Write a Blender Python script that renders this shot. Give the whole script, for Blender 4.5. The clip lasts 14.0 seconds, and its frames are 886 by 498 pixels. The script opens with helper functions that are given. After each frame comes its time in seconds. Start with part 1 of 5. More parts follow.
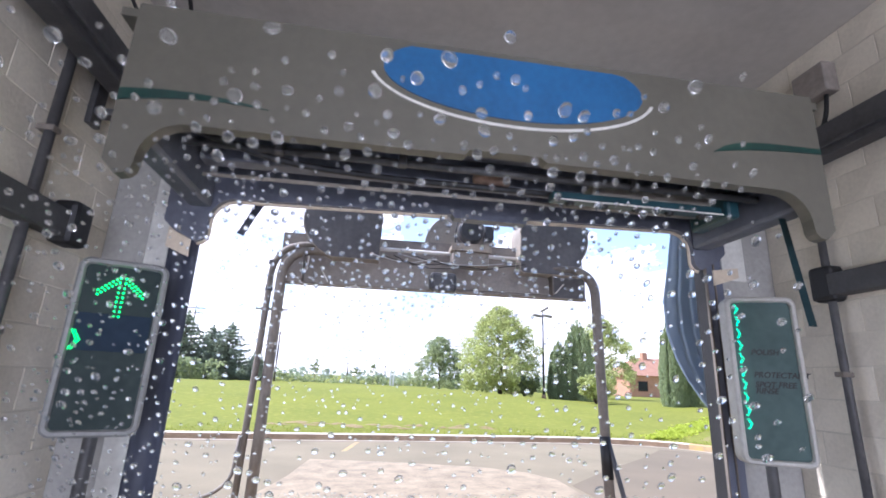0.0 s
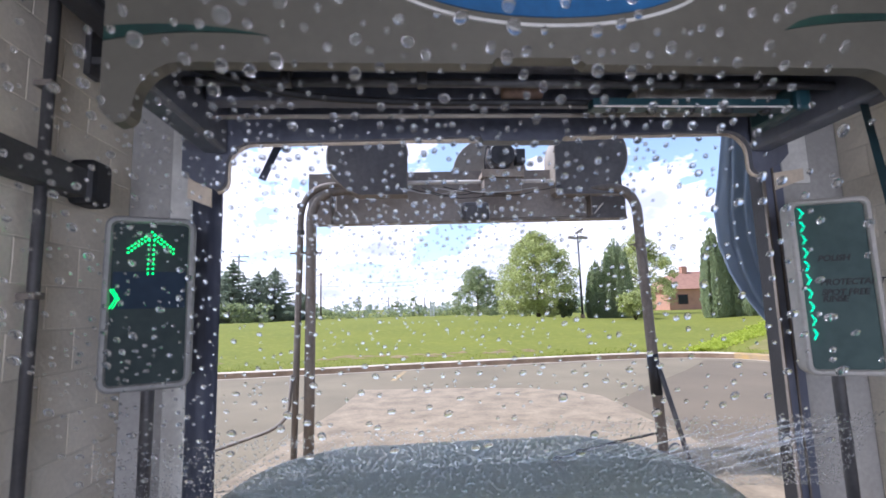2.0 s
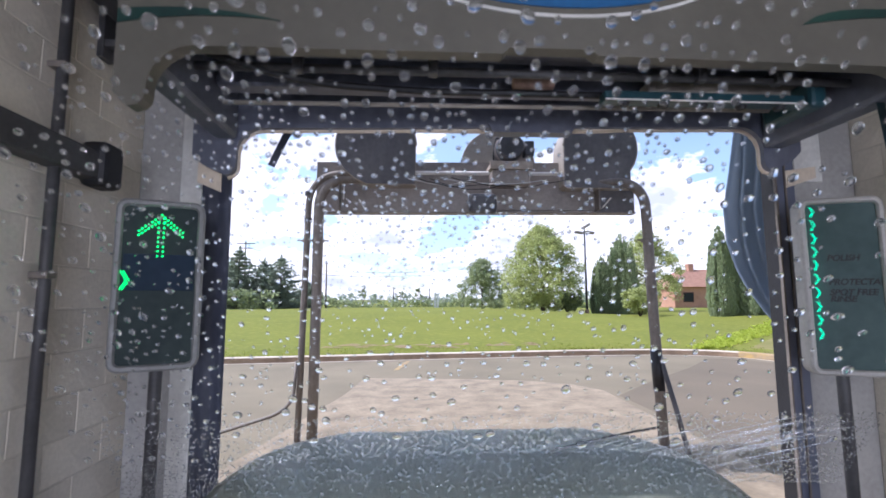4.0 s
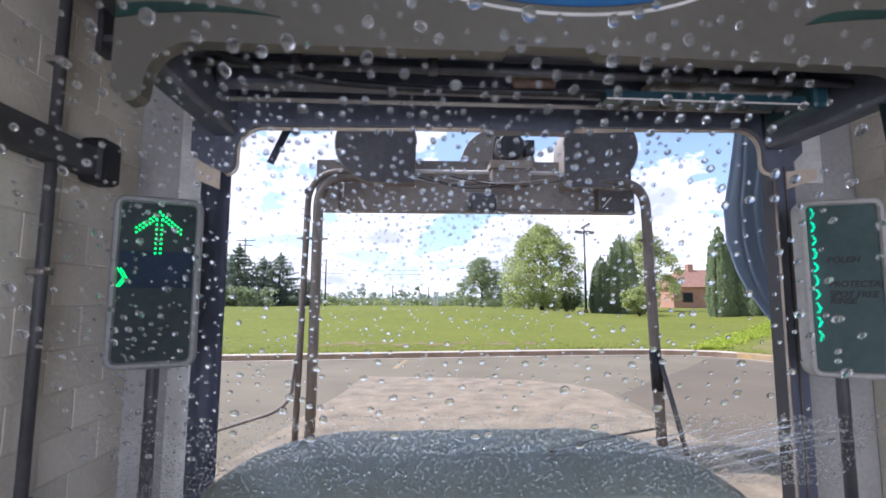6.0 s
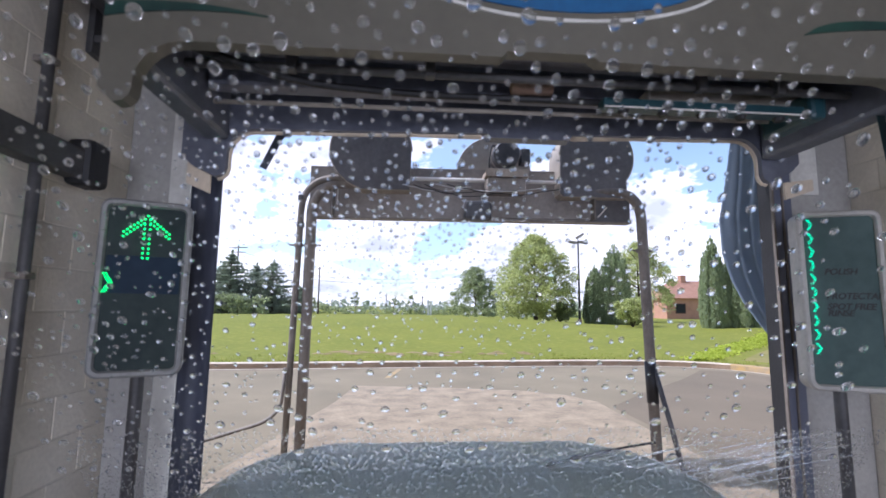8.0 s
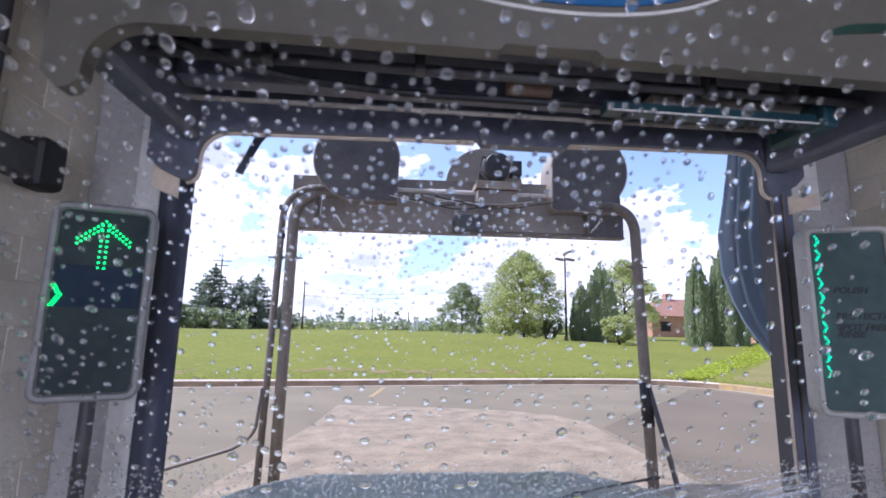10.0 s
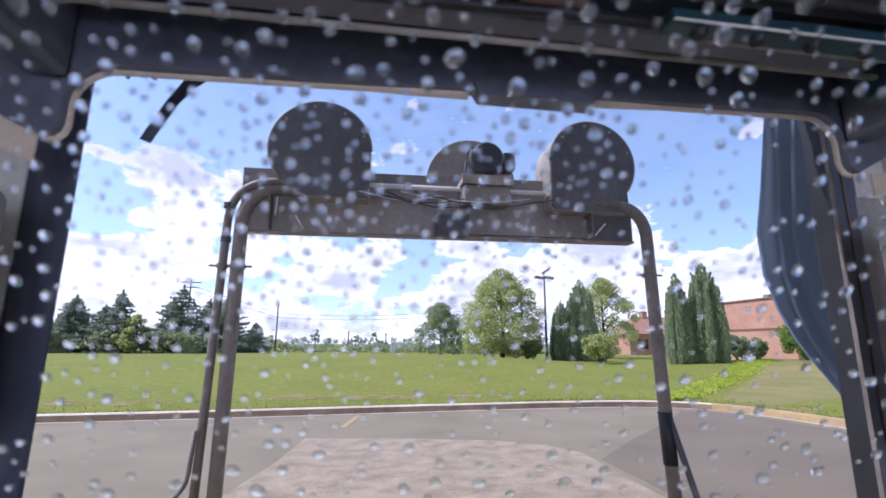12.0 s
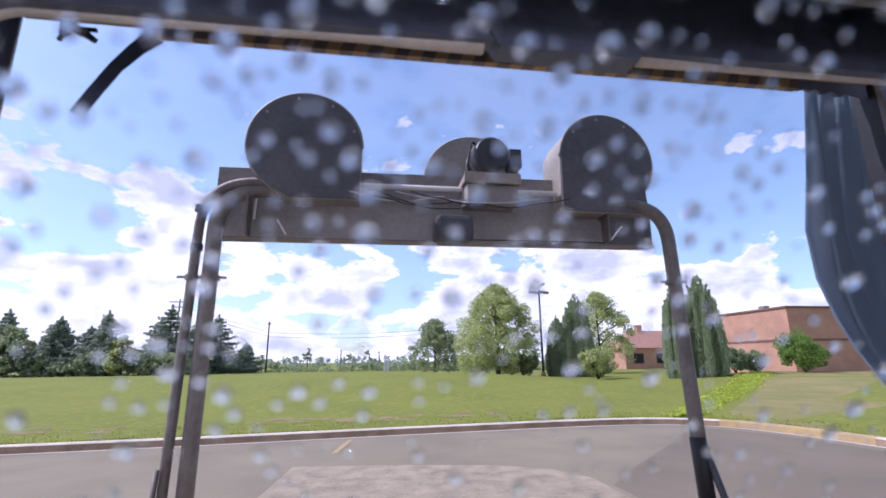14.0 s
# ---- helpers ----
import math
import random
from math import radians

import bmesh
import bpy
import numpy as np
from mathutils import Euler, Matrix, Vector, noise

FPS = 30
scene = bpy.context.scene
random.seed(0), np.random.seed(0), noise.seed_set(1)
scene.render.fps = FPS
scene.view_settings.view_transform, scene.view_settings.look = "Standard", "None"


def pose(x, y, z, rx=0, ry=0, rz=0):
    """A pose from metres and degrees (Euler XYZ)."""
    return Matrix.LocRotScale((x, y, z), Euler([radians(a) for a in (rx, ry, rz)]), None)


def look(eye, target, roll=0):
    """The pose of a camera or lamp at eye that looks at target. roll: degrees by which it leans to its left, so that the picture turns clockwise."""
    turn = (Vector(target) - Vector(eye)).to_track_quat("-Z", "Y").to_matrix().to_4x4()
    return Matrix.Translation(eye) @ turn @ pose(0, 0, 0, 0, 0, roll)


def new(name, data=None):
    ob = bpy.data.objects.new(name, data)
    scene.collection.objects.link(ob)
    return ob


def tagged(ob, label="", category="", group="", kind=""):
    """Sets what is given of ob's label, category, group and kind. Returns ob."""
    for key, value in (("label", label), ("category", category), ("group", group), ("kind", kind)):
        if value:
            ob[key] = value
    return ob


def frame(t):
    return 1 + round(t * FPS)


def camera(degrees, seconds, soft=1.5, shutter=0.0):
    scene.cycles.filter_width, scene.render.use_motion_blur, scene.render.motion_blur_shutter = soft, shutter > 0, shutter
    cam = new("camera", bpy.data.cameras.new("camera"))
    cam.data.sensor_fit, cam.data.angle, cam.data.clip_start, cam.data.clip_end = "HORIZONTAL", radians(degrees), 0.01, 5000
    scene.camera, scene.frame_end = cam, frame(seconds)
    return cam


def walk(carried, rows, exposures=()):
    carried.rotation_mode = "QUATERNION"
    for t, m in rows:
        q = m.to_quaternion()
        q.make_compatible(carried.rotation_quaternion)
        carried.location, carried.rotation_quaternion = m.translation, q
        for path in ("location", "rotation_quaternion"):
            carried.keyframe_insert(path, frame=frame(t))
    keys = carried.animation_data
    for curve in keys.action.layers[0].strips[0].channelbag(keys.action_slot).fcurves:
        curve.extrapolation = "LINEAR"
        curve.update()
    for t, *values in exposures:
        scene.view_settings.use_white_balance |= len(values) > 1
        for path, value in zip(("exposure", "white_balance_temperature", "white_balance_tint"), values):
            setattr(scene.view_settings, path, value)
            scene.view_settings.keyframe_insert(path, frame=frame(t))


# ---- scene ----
cam = camera(86.8, 14.0)
# focused on the place outside: the beads on the near glass lie out of focus
cam.data.dof.use_dof, cam.data.dof.focus_distance, cam.data.dof.aperture_fstop = True, 9.0, 2.0
PATH = [
    (0, (0.667, 0.014, 1.425), (0.943, 1.921, 1.96), 2.4),
    (0.5, (0.679, 0.092, 1.426), (1.002, 2.026, 1.817), -3.2),
    (1, (0.685, 0.133, 1.444), (0.902, 2.1, 1.733), -3.3),
    (1.5, (0.681, 0.147, 1.442), (0.856, 2.12, 1.713), -2.6),
    (2, (0.675, 0.161, 1.45), (0.828, 2.14, 1.698), -1.7),
    (2.5, (0.669, 0.157, 1.439), (0.807, 2.139, 1.676), -1.1),
    (3, (0.667, 0.154, 1.439), (0.799, 2.137, 1.667), -0.6),
    (5.5, (0.673, 0.161, 1.444), (0.801, 2.146, 1.649), -0.0),
    (6, (0.672, 0.165, 1.444), (0.802, 2.15, 1.651), 0.2),
    (6.5, (0.677, 0.178, 1.447), (0.811, 2.163, 1.657), 0.4),
    (7, (0.672, 0.186, 1.445), (0.811, 2.169, 1.661), 0.4),
    (7.5, (0.673, 0.199, 1.443), (0.82, 2.18, 1.671), 0.7),
    (8, (0.672, 0.207, 1.443), (0.826, 2.186, 1.688), 0.7),
    (10.5, (0.685, 0.519, 1.453), (0.914, 2.477, 1.792), 1.1),
    (11, (0.707, 0.7, 1.455), (0.962, 2.649, 1.823), 0.9),
    (11.5, (0.72, 0.903, 1.456), (1.002, 2.845, 1.842), 0.6),
    (12, (0.729, 1.066, 1.451), (1.028, 3.003, 1.85), 0.3),
    (12.5, (0.724, 1.194, 1.455), (1.041, 3.126, 1.862), -0.2),
    (13, (0.727, 1.295, 1.459), (1.048, 3.224, 1.881), -0.7),
    (13.5, (0.738, 1.387, 1.463), (1.06, 3.31, 1.907), -0.5),
    (14, (0.735, 1.459, 1.464), (1.063, 3.376, 1.931), -0.6),
]
EXPOSURES = [(t, e, 5530 if t < 9 else 5350, 22 if t < 9 else 28 if t < 13 else 31) for t, e in ((0, 1.3), (0.5, 1.1), (1, 0.86), (1.5, 0.80), (3, 0.76), (5.5, 0.68), (8, 0.66), (10.5, 0.68), (11.5, 0.52), (12.5, 0.38), (14, 0.37))]
walk(cam, [(t, look(eye, target, roll)) for t, eye, target, roll in PATH], EXPOSURES)

# ---- sky and sun ----
SUN_ELEVATION, SUN_TURN = 52.0, -99.0     # degrees; the sun stands to the left, a little ahead
world = bpy.data.worlds.new("daylight")
scene.world = world
world.use_nodes = True
wn, wl = world.node_tree.nodes, world.node_tree.links
wn.clear()
sky = wn.new("ShaderNodeTexSky")
sky.sky_type, sky.sun_disc = "NISHITA", False
sky.sun_elevation, sky.sun_rotation = radians(SUN_ELEVATION), radians(180 - SUN_TURN)
sky.air_density, sky.dust_density, sky.ozone_density = 1.0, 1.1, 1.3
back_sky, back_cloud = wn.new("ShaderNodeBackground"), wn.new("ShaderNodeBackground")
back_sky.inputs["Strength"].default_value = 0.138
back_cloud.inputs["Strength"].default_value = 0.93
mix_sky, out_sky = wn.new("ShaderNodeMixShader"), wn.new("ShaderNodeOutputWorld")
coord, split = wn.new("ShaderNodeTexCoord"), wn.new("ShaderNodeSeparateXYZ")
wl.new(coord.outputs["Generated"], split.inputs[0])


def wmath(op, a, b=0.0, clamp=False):
    n = wn.new("ShaderNodeMath")
    n.operation, n.use_clamp = op, clamp
    for k, v in enumerate((a, b)):
        if isinstance(v, (int, float)):
            n.inputs[k].default_value = v
        else:
            wl.new(v, n.inputs[k])
    return n.outputs[0]


height = wmath("MAXIMUM", split.outputs["Z"], 0.0)
plane = wn.new("ShaderNodeCombineXYZ")
wl.new(split.outputs["X"], plane.inputs[0])
wl.new(split.outputs["Y"], plane.inputs[1])
wl.new(wmath("MULTIPLY", height, 2.0), plane.inputs[2])
puffs, veil = wn.new("ShaderNodeTexNoise"), wn.new("ShaderNodeTexNoise")
puffs.inputs["Scale"].default_value, puffs.inputs["Detail"].default_value = 7.2, 12.0
puffs.inputs["Roughness"].default_value, puffs.inputs["Distortion"].default_value = 0.57, 0.10
veil.inputs["Scale"].default_value, veil.inputs["Detail"].default_value = 2.1, 3.0
wl.new(plane.outputs[0], puffs.inputs["Vector"])
wl.new(plane.outputs[0], veil.inputs["Vector"])
# cover thins out with height above the horizon
cover = wmath("MULTIPLY", wmath("SUBTRACT", 0.37, height), 0.60)
field = wmath("ADD", wmath("SUBTRACT", puffs.outputs["Fac"], 0.552), wmath("MULTIPLY", wmath("SUBTRACT", veil.outputs["Fac"], 0.5), 0.45))
# a thin bright veil lies over the blue between the clouds
mask = wmath("MAXIMUM", wmath("MULTIPLY", wmath("ADD", field, cover), 20.0, True), wmath("MULTIPLY", veil.outputs["Fac"], 0.27))
shade_c = wn.new("ShaderNodeValToRGB")
shade_c.color_ramp.elements[0].position, shade_c.color_ramp.elements[0].color = 0.50, (1.0, 0.975, 0.950, 1)
shade_c.color_ramp.elements[1].position, shade_c.color_ramp.elements[1].color = 0.66, (0.58, 0.60, 0.66, 1)
wl.new(puffs.outputs["Fac"], shade_c.inputs[0])
wl.new(shade_c.outputs[0], back_cloud.inputs["Color"])
haze = wn.new("ShaderNodeMixRGB")
haze.blend_type, haze.inputs[0].default_value, haze.inputs[2].default_value = "MULTIPLY", 1.0, (0.98, 1.05, 0.97, 1)
wl.new(sky.outputs[0], haze.inputs[1])
wl.new(haze.outputs[0], back_sky.inputs["Color"])
wl.new(mask, mix_sky.inputs[0])
wl.new(back_sky.outputs[0], mix_sky.inputs[1])
wl.new(back_cloud.outputs[0], mix_sky.inputs[2])
wl.new(mix_sky.outputs[0], out_sky.inputs[0])

sun = new("sun", bpy.data.lights.new("sun", "SUN"))
sun.data.energy, sun.data.angle, sun.data.color = 3.5, radians(0.6), (1.0, 0.95, 0.87)
el, az = radians(SUN_ELEVATION), radians(SUN_TURN)
# area lamp added in the unseen entrance, standing in for daylight to brighten the bay
entrance_fill = new("entrance_fill", bpy.data.lights.new("entrance_fill", "AREA"))
entrance_fill.data.shape, entrance_fill.data.size, entrance_fill.data.size_y = "RECTANGLE", 3.4, 2.3
entrance_fill.data.energy, entrance_fill.data.color = 114.0, (0.97, 0.98, 1.0)
entrance_fill.matrix_world = look((1.27, -4.45, 1.25), (1.27, 3.0, 0.4))
sun.matrix_world = look((math.sin(az) * math.cos(el) * 50, -math.cos(az) * math.cos(el) * 50, math.sin(el) * 50), (0, 0, 0))


# ---- materials ----
def material(name, colour, colour2=None, rough=0.6, metal=0.0, scale=6.0, fine=60.0, bump=0.15, spread=0.5, each=0.0, coat=0.0, stretch=(1, 1, 1), rough2=None):
    """A surface of two colours mixed at two scales, with fine relief; each: how much single pieces differ."""
    m = bpy.data.materials.new(name)
    m.use_nodes = True
    n, l = m.node_tree.nodes, m.node_tree.links
    b = n["Principled BSDF"]
    colour2 = colour2 or tuple(c * 0.72 for c in colour)
    where, turn = n.new("ShaderNodeTexCoord"), n.new("ShaderNodeMapping")
    turn.inputs["Scale"].default_value = stretch
    l.new(where.outputs["Object"], turn.inputs[0])
    large, small = n.new("ShaderNodeTexNoise"), n.new("ShaderNodeTexNoise")
    for t, s, d in ((large, scale, 6.0), (small, fine, 4.0)):
        t.inputs["Scale"].default_value, t.inputs["Detail"].default_value = s, d
        l.new(turn.outputs[0], t.inputs["Vector"])
    add = n.new("ShaderNodeMath")
    add.operation = "ADD"
    half = n.new("ShaderNodeMath")
    half.operation, half.inputs[1].default_value = "MULTIPLY", 0.45
    l.new(small.outputs["Fac"], half.inputs[0])
    l.new(large.outputs["Fac"], add.inputs[0])
    l.new(half.outputs[0], add.inputs[1])
    ramp = n.new("ShaderNodeValToRGB")
    ramp.color_ramp.elements[0].position, ramp.color_ramp.elements[0].color = 0.72 - spread * 0.35, (*colour2, 1)
    ramp.color_ramp.elements[1].position, ramp.color_ramp.elements[1].color = 0.72 + spread * 0.35, (*colour, 1)
    l.new(add.outputs[0], ramp.inputs[0])
    last = ramp.outputs[0]
    if each:
        info, vary = n.new("ShaderNodeObjectInfo"), n.new("ShaderNodeHueSaturation")
        span = n.new("ShaderNodeMapRange")
        span.inputs["To Min"].default_value, span.inputs["To Max"].default_value = 1 - each, 1 + each
        l.new(info.outputs["Random"], span.inputs["Value"])
        l.new(span.outputs[0], vary.inputs["Value"])
        l.new(last, vary.inputs["Color"])
        last = vary.outputs[0]
    l.new(last, b.inputs["Base Color"])
    b.inputs["Metallic"].default_value = metal
    rr = n.new("ShaderNodeMapRange")
    rr.inputs["To Min"].default_value, rr.inputs["To Max"].default_value = rough, rough2 if rough2 is not None else min(1, rough + 0.15)
    l.new(large.outputs["Fac"], rr.inputs["Value"])
    l.new(rr.outputs[0], b.inputs["Roughness"])
    b.inputs["Coat Weight"].default_value = coat
    if bump:
        relief = n.new("ShaderNodeBump")
        relief.inputs["Strength"].default_value, relief.inputs["Distance"].default_value = bump, 0.01
        l.new(small.outputs["Fac"], relief.inputs["Height"])
        l.new(relief.outputs[0], b.inputs["Normal"])
    return m


def foliage(name, dark, light):
    m = bpy.data.materials.new(name)
    m.use_nodes = True
    n, l = m.node_tree.nodes, m.node_tree.links
    b = n["Principled BSDF"]
    geo, ramp = n.new("ShaderNodeNewGeometry"), n.new("ShaderNodeValToRGB")
    ramp.color_ramp.elements[0].color, ramp.color_ramp.elements[1].color = (*dark, 1), (*light, 1)
    l.new(geo.outputs["Random Per Island"], ramp.inputs[0])
    l.new(ramp.outputs[0], b.inputs["Base Color"])
    b.inputs["Roughness"].default_value = 0.62
    b.inputs["Specular IOR Level"].default_value = 0.3
    thin, both = n.new("ShaderNodeBsdfTranslucent"), n.new("ShaderNodeMixShader")
    l.new(ramp.outputs[0], thin.inputs["Color"])
    both.inputs[0].default_value = 0.58
    l.new(b.outputs[0], both.inputs[1])
    l.new(thin.outputs[0], both.inputs[2])
    l.new(both.outputs[0], n["Material Output"].inputs[0])
    return m


def glowing(name, colour, strength):
    m = bpy.data.materials.new(name)
    m.use_nodes = True
    b = m.node_tree.nodes["Principled BSDF"]
    b.inputs["Base Color"].default_value = (*[c * 0.3 for c in colour], 1)
    b.inputs["Emission Color"].default_value, b.inputs["Emission Strength"].default_value = (*colour, 1), strength
    return m


def brightened_water(name):
    """Clear water beads; a little white is mixed in to stand for their highlights."""
    m = clear(name, 1.33, 0.06)
    n, l = m.node_tree.nodes, m.node_tree.links
    thin, both = n.new("ShaderNodeBsdfTranslucent"), n.new("ShaderNodeMixShader")
    white_fill, fill_mix = n.new("ShaderNodeBsdfDiffuse"), n.new("ShaderNodeMixShader")
    thin.inputs["Color"].default_value = white_fill.inputs["Color"].default_value = (0.93, 0.95, 0.98, 1)
    l.new(thin.outputs[0], fill_mix.inputs[1])
    l.new(white_fill.outputs[0], fill_mix.inputs[2])
    both.inputs[0].default_value = 0.06
    l.new(n["Principled BSDF"].outputs[0], both.inputs[1])
    l.new(fill_mix.outputs[0], both.inputs[2])
    l.new(both.outputs[0], n["Material Output"].inputs[0])
    return m


def clear(name, ior=1.33, rough=0.0):
    m = bpy.data.materials.new(name)
    m.use_nodes = True
    b = m.node_tree.nodes["Principled BSDF"]
    b.inputs["Base Color"].default_value = (0.97, 0.99, 1, 1)
    b.inputs["Transmission Weight"].default_value, b.inputs["IOR"].default_value, b.inputs["Roughness"].default_value = 1.0, ior, rough
    return m


BLOCK = material("painted_block", (0.73, 0.67, 0.555), (0.59, 0.54, 0.445), 0.5, scale=2.2, fine=45, bump=0.25, each=0.05)
JOINT = material("block_joint", (0.66, 0.61, 0.505), (0.54, 0.495, 0.41), 0.7, scale=3, fine=40)
PLASTER = material("end_wall_paint", (0.42, 0.41, 0.38), (0.30, 0.29, 0.27), 0.6, scale=1.6, fine=30, bump=0.2)
CEILING = material("ceiling_paint", (0.50, 0.47, 0.42), (0.36, 0.33, 0.29), 0.6, scale=0.9, fine=14, bump=0.1, spread=0.9)
WHITE_TRIM = material("white_trim", (0.72, 0.71, 0.66), (0.55, 0.54, 0.50), 0.4, scale=4, fine=40, bump=0.05)
FLOOR = material("wet_concrete", (0.27, 0.26, 0.25), (0.17, 0.165, 0.16), 0.25, scale=1.3, fine=40, bump=0.1, rough2=0.6)
PAD = material("apron_concrete", (0.405, 0.322, 0.216), (0.178, 0.142, 0.096), 0.6, scale=3.2, fine=22, bump=0.3, spread=0.85)
ASPHALT = material("asphalt", (0.270, 0.226, 0.150), (0.188, 0.157, 0.105), 0.75, scale=0.7, fine=38, bump=0.4, spread=0.8)
ASPHALT_SHADE = material("shade_asphalt", (0.208, 0.168, 0.116), (0.150, 0.122, 0.085), 0.75, scale=0.7, fine=38, bump=0.4, spread=0.8)
KERB = material("kerb_concrete", (0.37, 0.265, 0.17), (0.22, 0.155, 0.10), 0.8, scale=2.5, fine=25, bump=0.4)
KERB_LIT_TOP = material("lit_kerb_top", (0.66, 0.56, 0.43), (0.48, 0.40, 0.30), 0.8, scale=2.5, fine=25, bump=0.3)
YELLOW = material("yellow_paint", (0.44, 0.29, 0.10), (0.30, 0.225, 0.13), 0.6, scale=5, fine=40)
GRASS = material("lawn_grass", (0.196, 0.208, 0.036), (0.134, 0.154, 0.027), 0.85, scale=0.35, fine=14, bump=0.7, spread=0.9)
gn, gl = GRASS.node_tree.nodes, GRASS.node_tree.links
patchy, tone, blend = gn.new("ShaderNodeTexNoise"), gn.new("ShaderNodeValToRGB"), gn.new("ShaderNodeMixRGB")
patchy.inputs["Scale"].default_value, patchy.inputs["Detail"].default_value = 5.0, 9.0
tone.color_ramp.elements[0].position, tone.color_ramp.elements[1].position = 0.50, 0.72
gl.new(gn["Texture Coordinate"].outputs["Object"], patchy.inputs["Vector"])
gl.new(patchy.outputs["Fac"], tone.inputs[0])
gl.new(tone.outputs[0], blend.inputs[0])
gl.new(gn["Color Ramp"].outputs[0], blend.inputs[1])
blend.inputs[2].default_value = (0.245, 0.232, 0.048, 1)
gl.new(blend.outputs[0], gn["Principled BSDF"].inputs["Base Color"])
for dull in (GRASS, ASPHALT, ASPHALT_SHADE, PAD, KERB):
    dull.node_tree.nodes["Principled BSDF"].inputs["Specular IOR Level"].default_value = 0.12
EARTH = material("bare_earth", (0.32, 0.235, 0.12), (0.22, 0.17, 0.075), 0.9, scale=2, fine=12, bump=0.8)
NAVY = material("navy_vinyl", (0.150, 0.165, 0.220), (0.105, 0.118, 0.165), 0.4, scale=3, fine=30, bump=0.1, stretch=(1, 1, 0.3))
BLACK = material("black_rubber", (0.014, 0.014, 0.016), (0.008, 0.008, 0.009), 0.5, scale=8, fine=60)
RAIL = material("dark_rail_steel", (0.085, 0.083, 0.083), (0.052, 0.050, 0.052), 0.5, 0.1, scale=6, fine=40)
PIPE = material("galvanised_pipe", (0.260, 0.226, 0.192), (0.125, 0.106, 0.090), 0.55, 0.3, scale=7, fine=50, bump=0.15, spread=0.75, stretch=(1, 1, 0.5))
BOARD = material("weathered_sheet_metal", (0.33, 0.29, 0.255), (0.21, 0.185, 0.165), 0.55, 0.1, scale=2.4, fine=30, bump=0.12)
DRUM = material("grey_blower_plastic", (0.150, 0.140, 0.138), (0.095, 0.089, 0.090), 0.55, scale=3, fine=30, bump=0.08)
DRUM_RIM = material("cream_blower_rim", (0.36, 0.325, 0.275), (0.26, 0.235, 0.20), 0.5, scale=4, fine=30, bump=0.06)
HOUSING = material("blower_housing_paint", (0.38, 0.335, 0.275), (0.27, 0.235, 0.195), 0.55, scale=3, fine=30, bump=0.08)
MOTOR = material("dark_motor_enamel", (0.090, 0.090, 0.096), (0.055, 0.055, 0.060), 0.4, 0.2, scale=6, fine=60)
SHELF = material("tan_shelf_paint", (0.46, 0.385, 0.31), (0.33, 0.27, 0.215), 0.6, scale=5, fine=40, bump=0.1)
BRIGHT_ROD = material("bare_aluminium_rod", (0.78, 0.75, 0.70), (0.62, 0.59, 0.55), 0.4, scale=6, fine=40, bump=0.03)
RUST = material("primed_bracket", (0.33, 0.22, 0.15), (0.22, 0.14, 0.10), 0.7, scale=7, fine=60)
# cream shell, base darkened to stand for the weak light overhead
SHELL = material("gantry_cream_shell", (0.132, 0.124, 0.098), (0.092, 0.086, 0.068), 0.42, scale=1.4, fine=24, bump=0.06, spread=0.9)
UNDER = material("gantry_dark_inside", (0.135, 0.145, 0.182), (0.088, 0.096, 0.126), 0.4, scale=3, fine=25, bump=0.2)
TEAL = material("teal_glass_panel", (0.016, 0.055, 0.068), (0.010, 0.036, 0.045), 0.3, scale=3, fine=30, bump=0.0)
BLUE = material("blue_decal", (0.02, 0.13, 0.32), (0.015, 0.09, 0.22), 0.35, scale=3, fine=30, bump=0.0)
GREEN = material("dark_green_decal", (0.012, 0.055, 0.040), (0.01, 0.03, 0.028), 0.35, scale=3, fine=30, bump=0.0)
ACRYLIC = material("dark_acrylic_face", (0.040, 0.056, 0.054), (0.024, 0.036, 0.036), 0.5, scale=2, fine=20, bump=0.0)
ACRYLIC_TEAL = material("teal_acrylic_face", (0.080, 0.118, 0.112), (0.055, 0.086, 0.082), 0.5, scale=2, fine=20, bump=0.0)
ACRYLIC_BLUE = material("blue_acrylic_band", (0.020, 0.036, 0.060), (0.013, 0.024, 0.042), 0.5, scale=2, fine=20, bump=0.0)
SIGN_RIM = material("grey_sign_rim", (0.25, 0.25, 0.24), (0.175, 0.175, 0.168), 0.45, scale=5, fine=40, bump=0.05)
# paler rim for the menu sign: light on its edge put into the colour
LIT_RIM = material("lit_sign_rim", (0.46, 0.44, 0.40), (0.35, 0.335, 0.30), 0.45, scale=5, fine=40, bump=0.05)
AMBER = material("amber_stripe_paint", (0.46, 0.30, 0.14), (0.34, 0.22, 0.11), 0.5, scale=6, fine=40)
STRIPE_DARK = material("dark_stripe_paint", (0.21, 0.15, 0.12), (0.14, 0.10, 0.08), 0.5, scale=6, fine=40)
TAN_TRIM = material("tan_edge_trim", (0.66, 0.56, 0.43), (0.50, 0.42, 0.32), 0.45, scale=5, fine=40, bump=0.05)
LED_GREEN = glowing("green_led", (0.02, 1.0, 0.16), 2.2)
LED_TEAL = glowing("teal_led", (0.0, 0.95, 0.42), 2.0)
for shiny in (ACRYLIC, ACRYLIC_TEAL, ACRYLIC_BLUE):
    shiny.node_tree.nodes["Principled BSDF"].inputs["Specular IOR Level"].default_value = 0.12
LETTER = material("black_lettering", (0.012, 0.014, 0.014), rough=0.5, bump=0.0)
BRICK = material("brick_facade", (0.49, 0.272, 0.180), (0.39, 0.21, 0.138), 0.85, scale=1.2, fine=8, bump=0.3)
